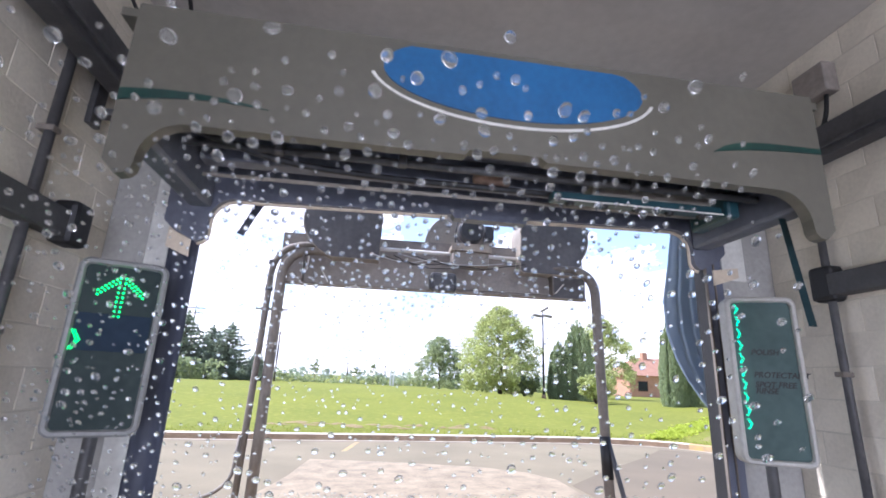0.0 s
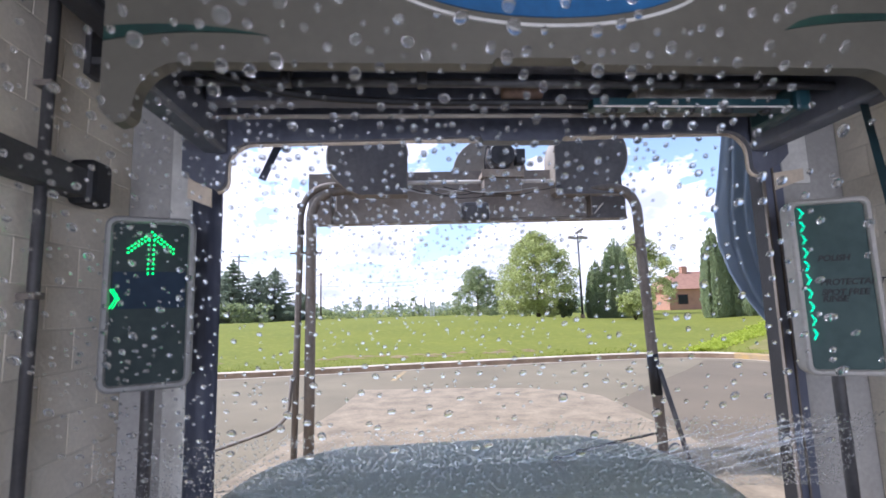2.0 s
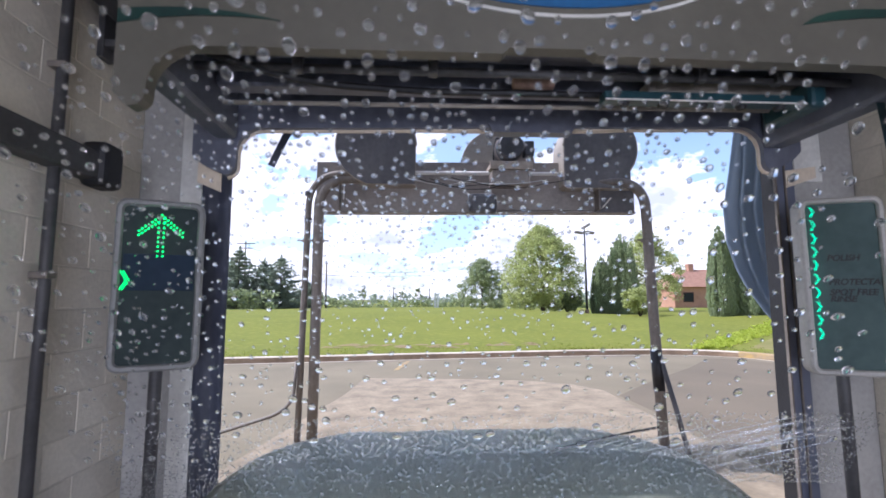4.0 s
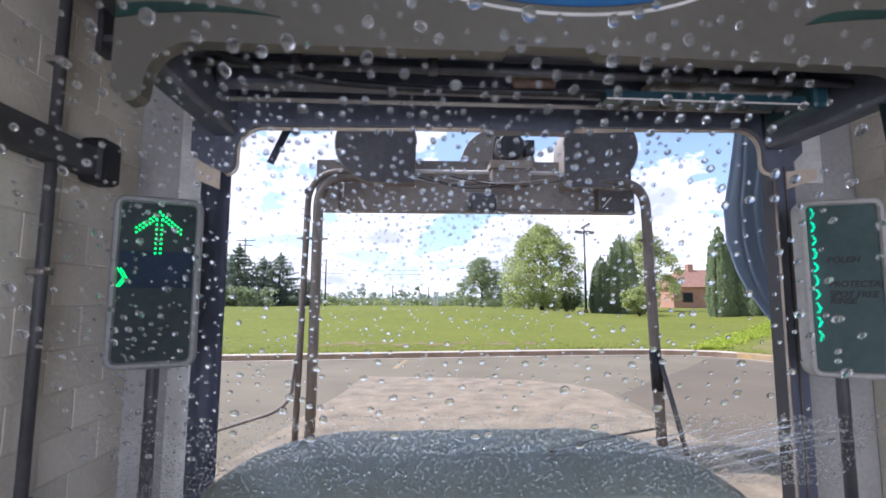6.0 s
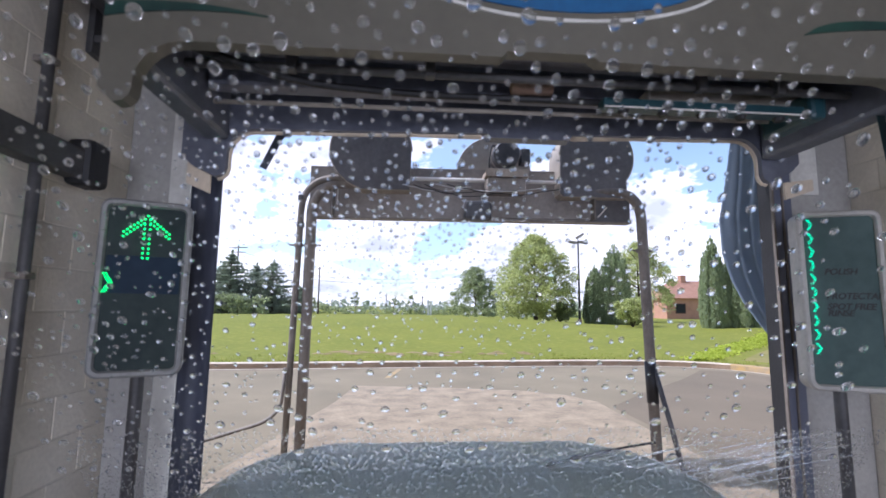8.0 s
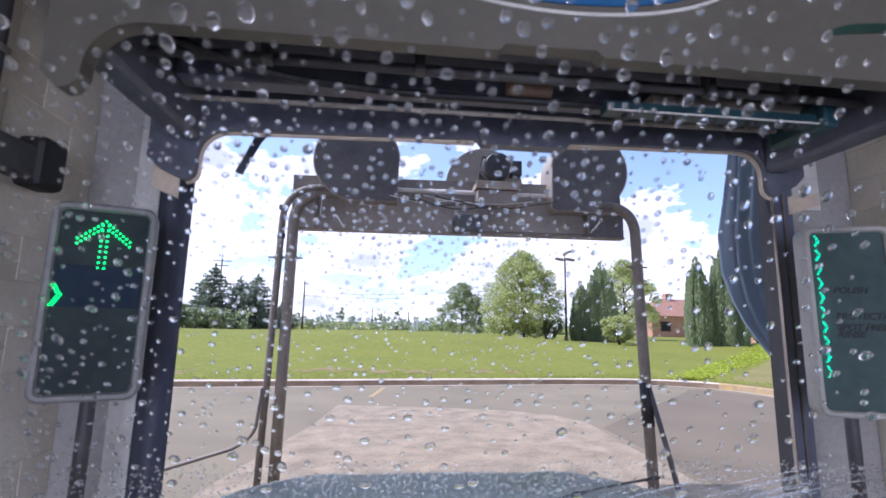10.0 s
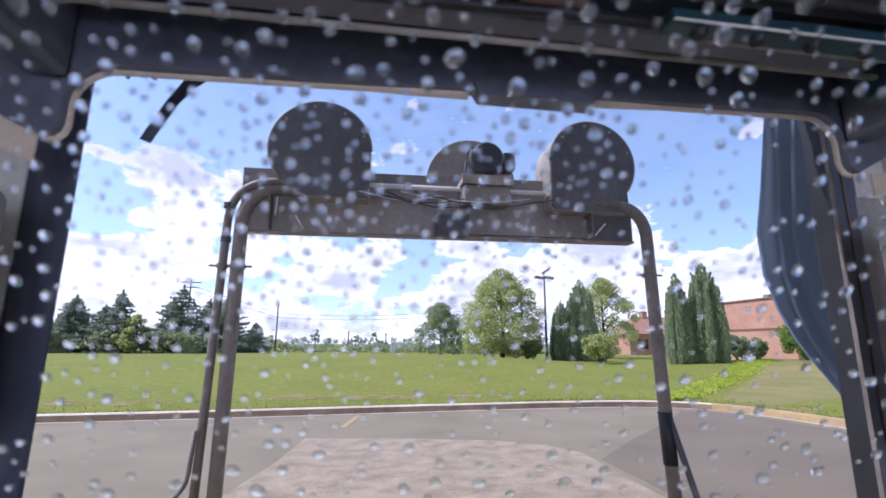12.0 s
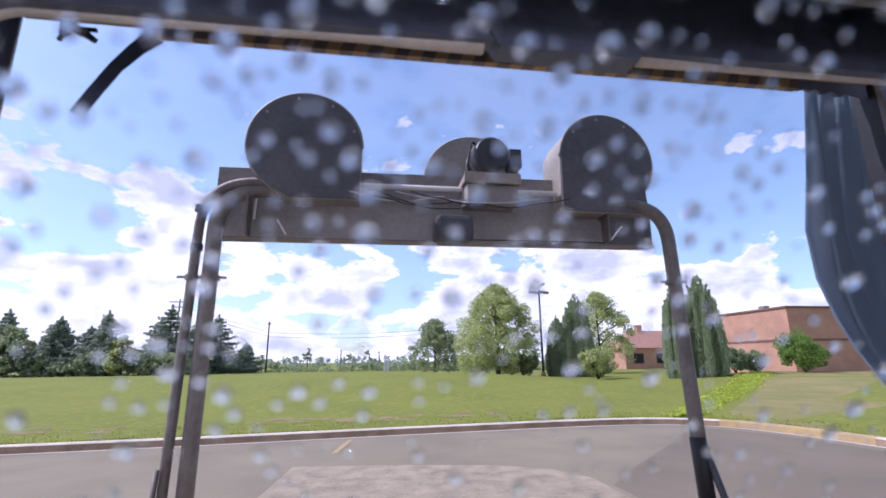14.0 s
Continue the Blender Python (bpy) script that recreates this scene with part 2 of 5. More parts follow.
BRICK_DARK = material("dark_roof_edge", (0.20, 0.105, 0.08), (0.14, 0.08, 0.06), 0.8, scale=2, fine=20)
ROOFING = material("red_roof", (0.36, 0.195, 0.13), (0.28, 0.15, 0.10), 0.85, scale=2, fine=10)
PANE = material("dark_window_pane", (0.03, 0.035, 0.04), rough=0.08, bump=0.0)
BARK = material("bark", (0.10, 0.075, 0.055), (0.055, 0.042, 0.032), 0.9, scale=5, fine=30, bump=0.6, stretch=(1, 1, 0.25))
POST_WHITE = material("white_marker_paint", (0.75, 0.75, 0.74), rough=0.5, bump=0.0)
WIRE = material("black_cable", (0.015, 0.015, 0.016), rough=0.6, bump=0.0)
CONDUIT = material("white_conduit", (0.58, 0.57, 0.55), (0.45, 0.44, 0.42), 0.45, scale=6, fine=40, bump=0.05)
PAINTWORK = material("grey_green_car_paint", (0.66, 0.70, 0.60), (0.57, 0.61, 0.52), 0.35, 0.0, scale=2, fine=120, bump=0.35, coat=0.25)
WATER = brightened_water("water")
CLEAR_WATER = clear("clear_water", 1.33, 0.03)
LEAF_BRIGHT = foliage("bright_leaves", (0.350, 0.395, 0.150), (0.600, 0.630, 0.270))
LEAF_MID = foliage("mid_leaves", (0.260, 0.310, 0.165), (0.430, 0.480, 0.250))
LEAF_CYPRESS = foliage("cypress_sprays", (0.300, 0.360, 0.205), (0.430, 0.490, 0.270))
LEAF_PINE = foliage("pine_needles", (0.275, 0.325, 0.250), (0.430, 0.485, 0.360))
VINYL = foliage("slate_blue_vinyl", (0.265, 0.315, 0.375), (0.265, 0.315, 0.375))
LEAF_BUSH = foliage("glossy_bush_leaves", (0.12, 0.22, 0.04), (0.30, 0.42, 0.09))
COVER = foliage("ground_cover_leaves", (0.36, 0.43, 0.04), (0.58, 0.64, 0.10))
BLADE = foliage("grass_blades", (0.20, 0.235, 0.035), (0.30, 0.33, 0.06))
DRY = material("dry_bank_grass", (0.275, 0.222, 0.095), (0.165, 0.168, 0.045), 0.9, scale=0.8, fine=7, bump=0.6, spread=0.9)
DRY.node_tree.nodes["Principled BSDF"].inputs["Specular IOR Level"].default_value = 0.12


# ---- mesh helpers ----
def mesh_object(name, bm, mat, smooth=False):
    me = bpy.data.meshes.new(name)
    bm.normal_update()
    bm.to_mesh(me)
    bm.free()
    me.materials.append(mat)
    if smooth:
        for p in me.polygons:
            p.use_smooth = True
    return new(name, me)


def part(name, bm, mat, parent, label="", smooth=False):
    ob = mesh_object(name, bm, mat, smooth)
    ob.parent = parent
    if parent.data is None:
        ob.matrix_parent_inverse = Matrix.Translation(-Vector(parent.location))
    if label:
        tagged(ob, label)
    return ob


def thing(name, place, label, category, group="", kind=""):
    ob = new(name)
    ob.location = place
    ob.empty_display_size = 0.1
    return tagged(ob, label, category, group, kind)


def setting(name, bm, mat, label, category, smooth=False):
    return tagged(mesh_object(name, bm, mat, smooth), label, category, kind="structure")


def box(bm, lo, hi, bevel=0.0):
    r = bmesh.ops.create_cube(bm, size=1.0)
    for v in r["verts"]:
        v.co = Vector([lo[k] + (v.co[k] + 0.5) * (hi[k] - lo[k]) for k in range(3)])
    if bevel:
        bmesh.ops.bevel(bm, geom=list({e for v in r["verts"] for e in v.link_edges}), offset=bevel, segments=2, affect="EDGES", profile=0.5)
    return bm


def ring_frame(direction):
    d = Vector(direction).normalized()
    a = d.cross(Vector((0, 0, 1)))
    a = a.normalized() if a.length > 1e-4 else Vector((1, 0, 0))
    return a, d.cross(a).normalized()


def tube(bm, points, radius, sides=12, caps=True):
    """A round pipe along points; radius: one number or one for each point."""
    points = [Vector(p) for p in points]
    rings = []
    for k, p in enumerate(points):
        d = points[min(k + 1, len(points) - 1)] - points[max(k - 1, 0)]
        a, b = ring_frame(d)
        if rings and rings[-1][1].dot(a) < 0:
            a, b = -a, -b
        r = radius if isinstance(radius, (int, float)) else radius[k]
        rings.append(([bm.verts.new(p + (a * math.cos(q) + b * math.sin(q)) * r) for q in [2 * math.pi * j / sides for j in range(sides)]], a))
    for (u, _), (v, _) in zip(rings, rings[1:]):
        for j in range(sides):
            bm.faces.new((u[j], u[(j + 1) % sides], v[(j + 1) % sides], v[j]))
    if caps:
        bm.faces.new(rings[0][0][::-1])
        bm.faces.new(rings[-1][0])
    return bm


def bend(points, radius=0.2, steps=6):
    """Points of a path with its corners rounded."""
    points = [Vector(p) for p in points]
    out = [points[0]]
    for a, b, c in zip(points, points[1:], points[2:]):
        r = min(radius, (a - b).length * 0.49, (c - b).length * 0.49)
        p, q = b + (a - b).normalized() * r, b + (c - b).normalized() * r
        out += [p.lerp(b, s).lerp(b.lerp(q, s), s) for s in [k / steps for k in range(steps + 1)]]
    return out + [points[-1]]


def outline_prism(bm, outline, y0, y1, holes=()):
    """A solid from an outline in x, z, between two depths."""
    front = [bm.verts.new((x, y0, z)) for x, z in outline]
    rear = [bm.verts.new((x, y1, z)) for x, z in outline]
    bm.faces.new(front)
    bm.faces.new(rear[::-1])
    for k in range(len(outline)):
        j = (k + 1) % len(outline)
        bm.faces.new((front[j], front[k], rear[k], rear[j]))
    bm.normal_update()
    bmesh.ops.triangulate(bm, faces=[f for f in bm.faces if len(f.verts) > 4])
    bmesh.ops.recalc_face_normals(bm, faces=bm.faces[:])
    return bm


def rounded(w, h, r, steps=6):
    """The outline of a rectangle with round corners, about its centre."""
    pts = []
    for cx, cz, a in ((w / 2 - r, h / 2 - r, 0), (-w / 2 + r, h / 2 - r, 90), (-w / 2 + r, -h / 2 + r, 180), (w / 2 - r, -h / 2 + r, 270)):
        pts += [(cx + r * math.cos(radians(a + 90 * k / steps)), cz + r * math.sin(radians(a + 90 * k / steps))) for k in range(steps + 1)]
    return pts


def raw_mesh(name, verts, faces, mat, smooth=False):
    me = bpy.data.meshes.new(name)
    me.from_pydata(verts, [], faces)
    me.materials.append(mat)
    if smooth:
        for p in me.polygons:
            p.use_smooth = True
    me.update()
    return new(name, me)


def smoothstep(a, b, x):
    t = max(0.0, min(1.0, (x - a) / (b - a)))
    return t * t * (3 - 2 * t)


# ---- the ground outside ----
KERB_LINE = [(-70, 8.0), (-40, 9.6), (-20, 10.6), (-5.2, 11.15), (1.6, 11.75), (5.4, 12.05), (7.4, 11.95), (8.6, 11.3), (9.1, 10.2), (9.35, 8.6), (9.6, 5.0), (10.0, 0.0), (10.5, -12.0)]


def kerb_points(step=0.35):
    pts = [Vector((x, y, 0)) for x, y in KERB_LINE]
    out = []
    for k in range(len(pts) - 1):
        p0, p1, p2, p3 = pts[max(k - 1, 0)], pts[k], pts[k + 1], pts[min(k + 2, len(pts) - 1)]
        n = max(2, int((p2 - p1).length / step))
        for j in range(n):
            t = j / n
            out.append(0.5 * (2 * p1 + (p2 - p0) * t + (2 * p0 - 5 * p1 + 4 * p2 - p3) * t * t + (3 * p1 - p0 - 3 * p2 + p3) * t ** 3))
    return out + [pts[-1]]


KP = kerb_points()
KN = []
for k in range(len(KP)):
    d = KP[min(k + 1, len(KP) - 1)] - KP[max(k - 1, 0)]
    KN.append(Vector((-d.y, d.x, 0)).normalized())


def lawn_height(x, y):
    r = max(0.0, y - 11.6)
    rise = 0.64 * smoothstep(0, 17, r) - 0.40 * smoothstep(20, 40, r)
    right = smoothstep(5, 17, x)
    rise = rise * (1 - 0.8 * right)
    rise += 0.42 * smoothstep(13, 23, x) * smoothstep(11.8, 20, y) * (1 - smoothstep(27, 34, y))
    return 0.14 + rise + 0.03 * noise.noise((x * 0.3, y * 0.3, 1.0))


def build_ground():
    bm = bmesh.new()
    size = [-2500, -400, -80, -30, 30, 80, 400, 2500]
    grid = [[bm.verts.new((x, y, -0.06)) for x in size] for y in size]
    for a, b in zip(grid, grid[1:]):
        for k in range(len(size) - 1):
            bm.faces.new((a[k], a[k + 1], b[k + 1], b[k]))
    setting("ground", bm, GRASS, "flat grassy ground running out to the horizon", "ground")
    bm = bmesh.new()
    a = [bm.verts.new((p.x + n.x * 0.05, p.y + n.y * 0.05, 0.0)) for p, n in zip(KP, KN)]
    b = [bm.verts.new((p.x if p.y > 3.4 and p.x < 9 else min(p.x, 9), 3.3 if p.x < 9.2 else min(3.3, p.y), 0.0)) for p in KP]
    for k in range(len(KP) - 1):
        if (a[k].co - b[k].co).length > 0.3:
            bm.faces.new((b[k], b[k + 1], a[k + 1], a[k]))
    box(bm, (-70, -30, -0.03), (9.6, 3.32, -0.004))
    setting("road", bm, ASPHALT, "worn grey asphalt driveway past the wash exit", "road")
    # kerb swept along the edge
    prof = [(0.0, -0.02), (0.012, 0.115), (0.035, 0.135), (0.15, 0.14), (0.16, -0.02)]
    bm = bmesh.new()
    rows = [[bm.verts.new((p.x + n.x * o, p.y + n.y * o, z)) for o, z in prof] for p, n in zip(KP, KN)]
    for u, v in zip(rows, rows[1:]):
        for k in range(len(prof) - 1):
            bm.faces.new((u[k], u[k + 1], v[k + 1], v[k]))
    bmesh.ops.recalc_face_normals(bm, faces=bm.faces[:])
    kerb = setting("kerb", bm, KERB, "tan weathered concrete kerb along the lawn", "kerb")
    # paler upward faces, browner front: sun and shade put into the two colours
    kerb.data.materials.append(KERB_LIT_TOP)
    for f in kerb.data.polygons:
        f.material_index = 1 if f.normal.z > 0.6 else 0
    # yellow painted stretch of the kerb at the bend
    bm = bmesh.new()
    prof2 = [(-0.004, 0.0), (0.008, 0.118), (0.033, 0.139), (0.15, 0.144)]
    sel = [k for k, p in enumerate(KP) if p.x > 8.3 and p.y > 8.5]
    rows = [[bm.verts.new((KP[k].x + KN[k].x * o, KP[k].y + KN[k].y * o, z)) for o, z in prof2] for k in sel]
    for u, v in zip(rows, rows[1:]):
        for k in range(len(prof2) - 1):
            bm.faces.new((u[k], u[k + 1], v[k + 1], v[k]))
    setting("kerb_paint", bm, YELLOW, "faded yellow paint on the kerb bend", "kerb")
    # pale gutter line and a short yellow mark on the asphalt
    bm = bmesh.new()
    rows = [[bm.verts.new((p.x - n.x * o, p.y - n.y * o, 0.006)) for o in (0.01, 0.12)] for p, n in zip(KP, KN)]
    for u, v in zip(rows, rows[1:]):
        bm.faces.new((u[0], u[1], v[1], v[0]))
    setting("gutter", bm, material("gutter_concrete", (0.54, 0.46, 0.37), (0.40, 0.34, 0.27), 0.8, scale=2, fine=18), "pale concrete gutter strip at the kerb foot", "gutter")
    bm = bmesh.new()
    bm.faces.new([bm.verts.new(p) for p in ((0.28, 9.95, 0.006), (0.38, 9.95, 0.006), (0.62, 11.35, 0.006), (0.52, 11.35, 0.006))])
    setting("road_mark", bm, YELLOW, "short faded yellow line on the asphalt", "road mark")
    # lawn
    radii = [0.155, 0.4, 0.8] + [1.2 + 0.55 * k for k in range(34)] + [21, 23.5, 26, 29, 34, 42, 52, 66, 85]
    verts, faces = [], []
    for p, n in zip(KP, KN):
        for r in radii:
            x, y = p.x + n.x * r, p.y + n.y * r
            z = 0.135 if r < 0.2 else lawn_height(x, max(y, 11.6 + (r if p.x > 8.5 else 0) * 0.5)) + (0.02 if r < 0.6 else 0)
            verts.append((x, y, z if r < 80 else -0.05))
    m = len(radii)
    for i in range(len(KP) - 1):
        for j in range(m - 1):
            faces.append((i * m + j, (i + 1) * m + j, (i + 1) * m + j + 1, i * m + j + 1))
    lawn = raw_mesh("lawn", verts, [f[::-1] for f in faces], GRASS, True)
    lawn.data.materials.append(DRY)
    for f in lawn.data.polygons:
        c = f.center
        q = (c.x - 9.0) / 15.5
        if 0 < q < 1.25 and c.y < 11.7 + 13.3 * q + 0.4 * noise.noise((c.x, c.y, 0)) and c.y > 9.4 + 10.5 * q and noise.noise((c.x * 0.5, c.y * 0.5, 4)) > -0.22:
            f.material_index = 1
    tagged(lawn, "mown green lawn rising gently behind the kerb", "lawn", kind="structure")
    # bare patches near the kerb
    rng = random.Random(8)
    for px, py, w, d in ((-5.4, 12.9, 1.3, 0.45), (-0.6, 13.3, 1.1, 0.4), (1.2, 13.3, 1.0, 0.4), (3.2, 13.5, 1.1, 0.4), (-9.8, 12.6, 0.9, 0.4)):
        for _ in range(11):
            qx, qy = px + rng.uniform(-w, w), py + rng.uniform(-d, d)
            bm = bmesh.new()
            mid = bm.verts.new((qx, qy, lawn_height(qx, max(qy, 11.6)) + 0.040))
            ring = []
            rx, ry = rng.uniform(0.10, 0.32), rng.uniform(0.05, 0.14)
            for k in range(18):
                a = 2 * math.pi * k / 18
                f = 0.8 + 0.6 * noise.noise((math.cos(a) * 2 + qx * 3, math.sin(a) * 2, qy * 3)) + rng.uniform(-0.15, 0.15)
                x, y = qx + rx * f * math.cos(a), qy + ry * f * math.sin(a)
                ring.append(bm.verts.new((x, y, lawn_height(x, max(y, 11.6)) + 0.006)))
            for k in range(18):
                bm.faces.new((mid, ring[k], ring[(k + 1) % 18]))
            setting("bare_patch", bm, EARTH, "bare brown earth patch in the lawn", "earth")
    # strip of bright ground cover along the edge of the dry bank
    verts, faces = [], []
    for _ in range(8500):
        q = rng.random() ** 1.2
        x, y = 8.25 + 14.3 * q + rng.gauss(0, 0.16 + 0.30 * q), 12.0 + 13.2 * q + rng.gauss(0, 0.09 + 0.18 * q)
        r = max(0.2, min((p - Vector((x, y, 0))).length for p in KP[::3]))
        z = lawn_height(x, max(y, 11.6 + r * 0.5)) + rng.uniform(0.02, 0.09)
        if y < 11.9 or (Vector((x, y, 0)) - KP[0]).length < 1:
            continue
        a = Vector((rng.uniform(-1, 1), rng.uniform(-1, 1), rng.uniform(-0.6, 0.6))).normalized() * 0.05
        b = a.cross(Vector((rng.uniform(-1, 1), rng.uniform(-1, 1), rng.uniform(-1, 1)))).normalized() * 0.034
        n, p = len(verts), Vector((x, y, z))
        verts += [tuple(p - a), tuple(p + b), tuple(p + a), tuple(p - b)]
        faces.append((n, n + 1, n + 2, n + 3))
    tagged(raw_mesh("ground_cover", verts, faces, COVER), "bright yellow-green ground cover along the bank", "ground cover", kind="stuff")
    # blades standing up from the near lawn
    verts, faces = [], []
    span = [k for k in range(len(KP) - 1) if -20 < KP[k].x < 9.7 and KP[k].y > 6]
    for _ in range(9000):
        k = span[rng.randrange(len(span))]
        r = 0.17 + 1.4 * rng.random() ** 2.2
        p = KP[k].lerp(KP[k + 1], rng.random()) + KN[k] * r
        z = lawn_height(p.x, max(p.y, 11.6 + (r * 0.5 if KP[k].x > 8.5 else 0)))
        a, h, w = rng.uniform(0, 6.283), rng.uniform(0.02, 0.055), rng.uniform(0.008, 0.016)
        dx, dy, lx, ly = math.cos(a) * w, math.sin(a) * w, rng.uniform(-0.05, 0.05), rng.uniform(-0.05, 0.05)
        n = len(verts)
        verts += [(p.x - dx, p.y - dy, z - 0.01), (p.x + dx, p.y + dy, z - 0.01), (p.x + lx, p.y + ly, z + h)]
        faces.append((n, n + 1, n + 2))
    tagged(raw_mesh("grass", verts, faces, BLADE), "short uneven grass blades on the lawn", "grass", kind="stuff")
    # shade on the road beside the apron, painted as a darker patch
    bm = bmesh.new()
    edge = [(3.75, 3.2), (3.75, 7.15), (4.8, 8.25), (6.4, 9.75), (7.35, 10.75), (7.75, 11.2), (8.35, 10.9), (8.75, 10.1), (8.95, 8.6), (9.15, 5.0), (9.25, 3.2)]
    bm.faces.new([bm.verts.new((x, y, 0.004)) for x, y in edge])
    setting("shade_patch", bm, ASPHALT_SHADE, "asphalt strip beside the apron, darkened to stand for shade", "asphalt")
    # concrete apron in front of the exit
    bm = bmesh.new()
    outline = [(-0.95, 3.14), (3.62, 3.14), (3.62, 6.2), (3.68, 7.5), (3.35, 8.1), (2.7, 8.5), (1.2, 8.85), (-0.2, 9.02), (-0.36, 7.5), (-0.62, 6.2), (-0.95, 4.4)]
    vs = [bm.verts.new((x, y, 0.008)) for x, y in outline]
    low = [bm.verts.new((x, y, -0.05)) for x, y in outline]
    bm.faces.new(vs)
    for k in range(len(vs)):
        j = (k + 1) % len(vs)
        bm.faces.new((vs[j], vs[k], low[k], low[j]))
    bmesh.ops.recalc_face_normals(bm, faces=bm.faces[:])
    setting("apron", bm, PAD, "mottled tan concrete apron outside the wash", "apron")


build_ground()


# ---- the wash bay ----
XL, XR, Y_END, Y_OUT, Y_BACK, Z_TOP = -0.97, 3.60, 3.03, 3.13, -4.4, 3.80
O_L, O_R, O_T = -0.50, 3.05, 3.06


def build_bay():
    bm = box(bmesh.new(), (XL - 0.3, Y_BACK - 0.3, -0.12), (XR + 0.3, Y_OUT, 0.004))
    setting("floor", bm, FLOOR, "wet grey concrete floor of the wash bay", "floor")
    bm = box(bmesh.new(), (XL - 0.62, Y_BACK - 0.3, Z_TOP), (XR + 0.3, Y_OUT, Z_TOP + 0.3))
    setting("ceiling", bm, CEILING, "stained beige bay ceiling", "ceiling")
    # parapet and roof over the bay
    bm = box(bmesh.new(), (XL - 0.62, Y_BACK - 0.3, Z_TOP + 0.3), (XR + 0.3, Y_OUT, Z_TOP + 0.36))
    setting("roof", bm, PLASTER, "flat roof and parapet of the wash building", "roof")
    # end wall with the exit opening
    bm = bmesh.new()
    box(bm, (XL, Y_END, 0), (O_L, Y_OUT, Z_TOP))
    box(bm, (O_R, Y_END, 0), (XR, Y_OUT, Z_TOP))
    box(bm, (O_L, Y_END, O_T), (O_R, Y_OUT, Z_TOP))
    setting("wall_north", bm, PLASTER, "grey painted end wall round the exit opening", "wall")
    # back wall with the entrance
    bm = bmesh.new()
    box(bm, (XL, Y_BACK - 0.3, 0), (O_L, Y_BACK, Z_TOP))
    box(bm, (O_R, Y_BACK - 0.3, 0), (XR, Y_BACK, Z_TOP))
    box(bm, (O_L, Y_BACK - 0.3, O_T), (O_R, Y_BACK, Z_TOP))
    setting("wall_south", bm, PLASTER, "plain painted wall round the entrance", "wall")
    walls = []
    for name, x0, x1 in (("wall_west", XL - 0.62, XL - 0.004), ("wall_east", XR + 0.004, XR + 0.3)):
        bm = box(bmesh.new(), (x0, Y_BACK - 0.3, 0), (x1, Y_OUT, Z_TOP))
        walls.append(setting(name, bm, JOINT, "cream painted concrete block wall of the bay", "wall"))
    # trim strips beside the opening
    for x0, x1, z0 in ((-0.725, -0.60, 0), (3.17, 3.36, 2.2)):
        bm = box(bmesh.new(), (x0, Y_END - 0.022, z0), (x1, Y_END - 0.002, 2.93), 0.004)
        setting("trim", bm, WHITE_TRIM, "white painted upright trim board by the exit", "trim")
    return walls


WALL_W, WALL_E = build_bay()


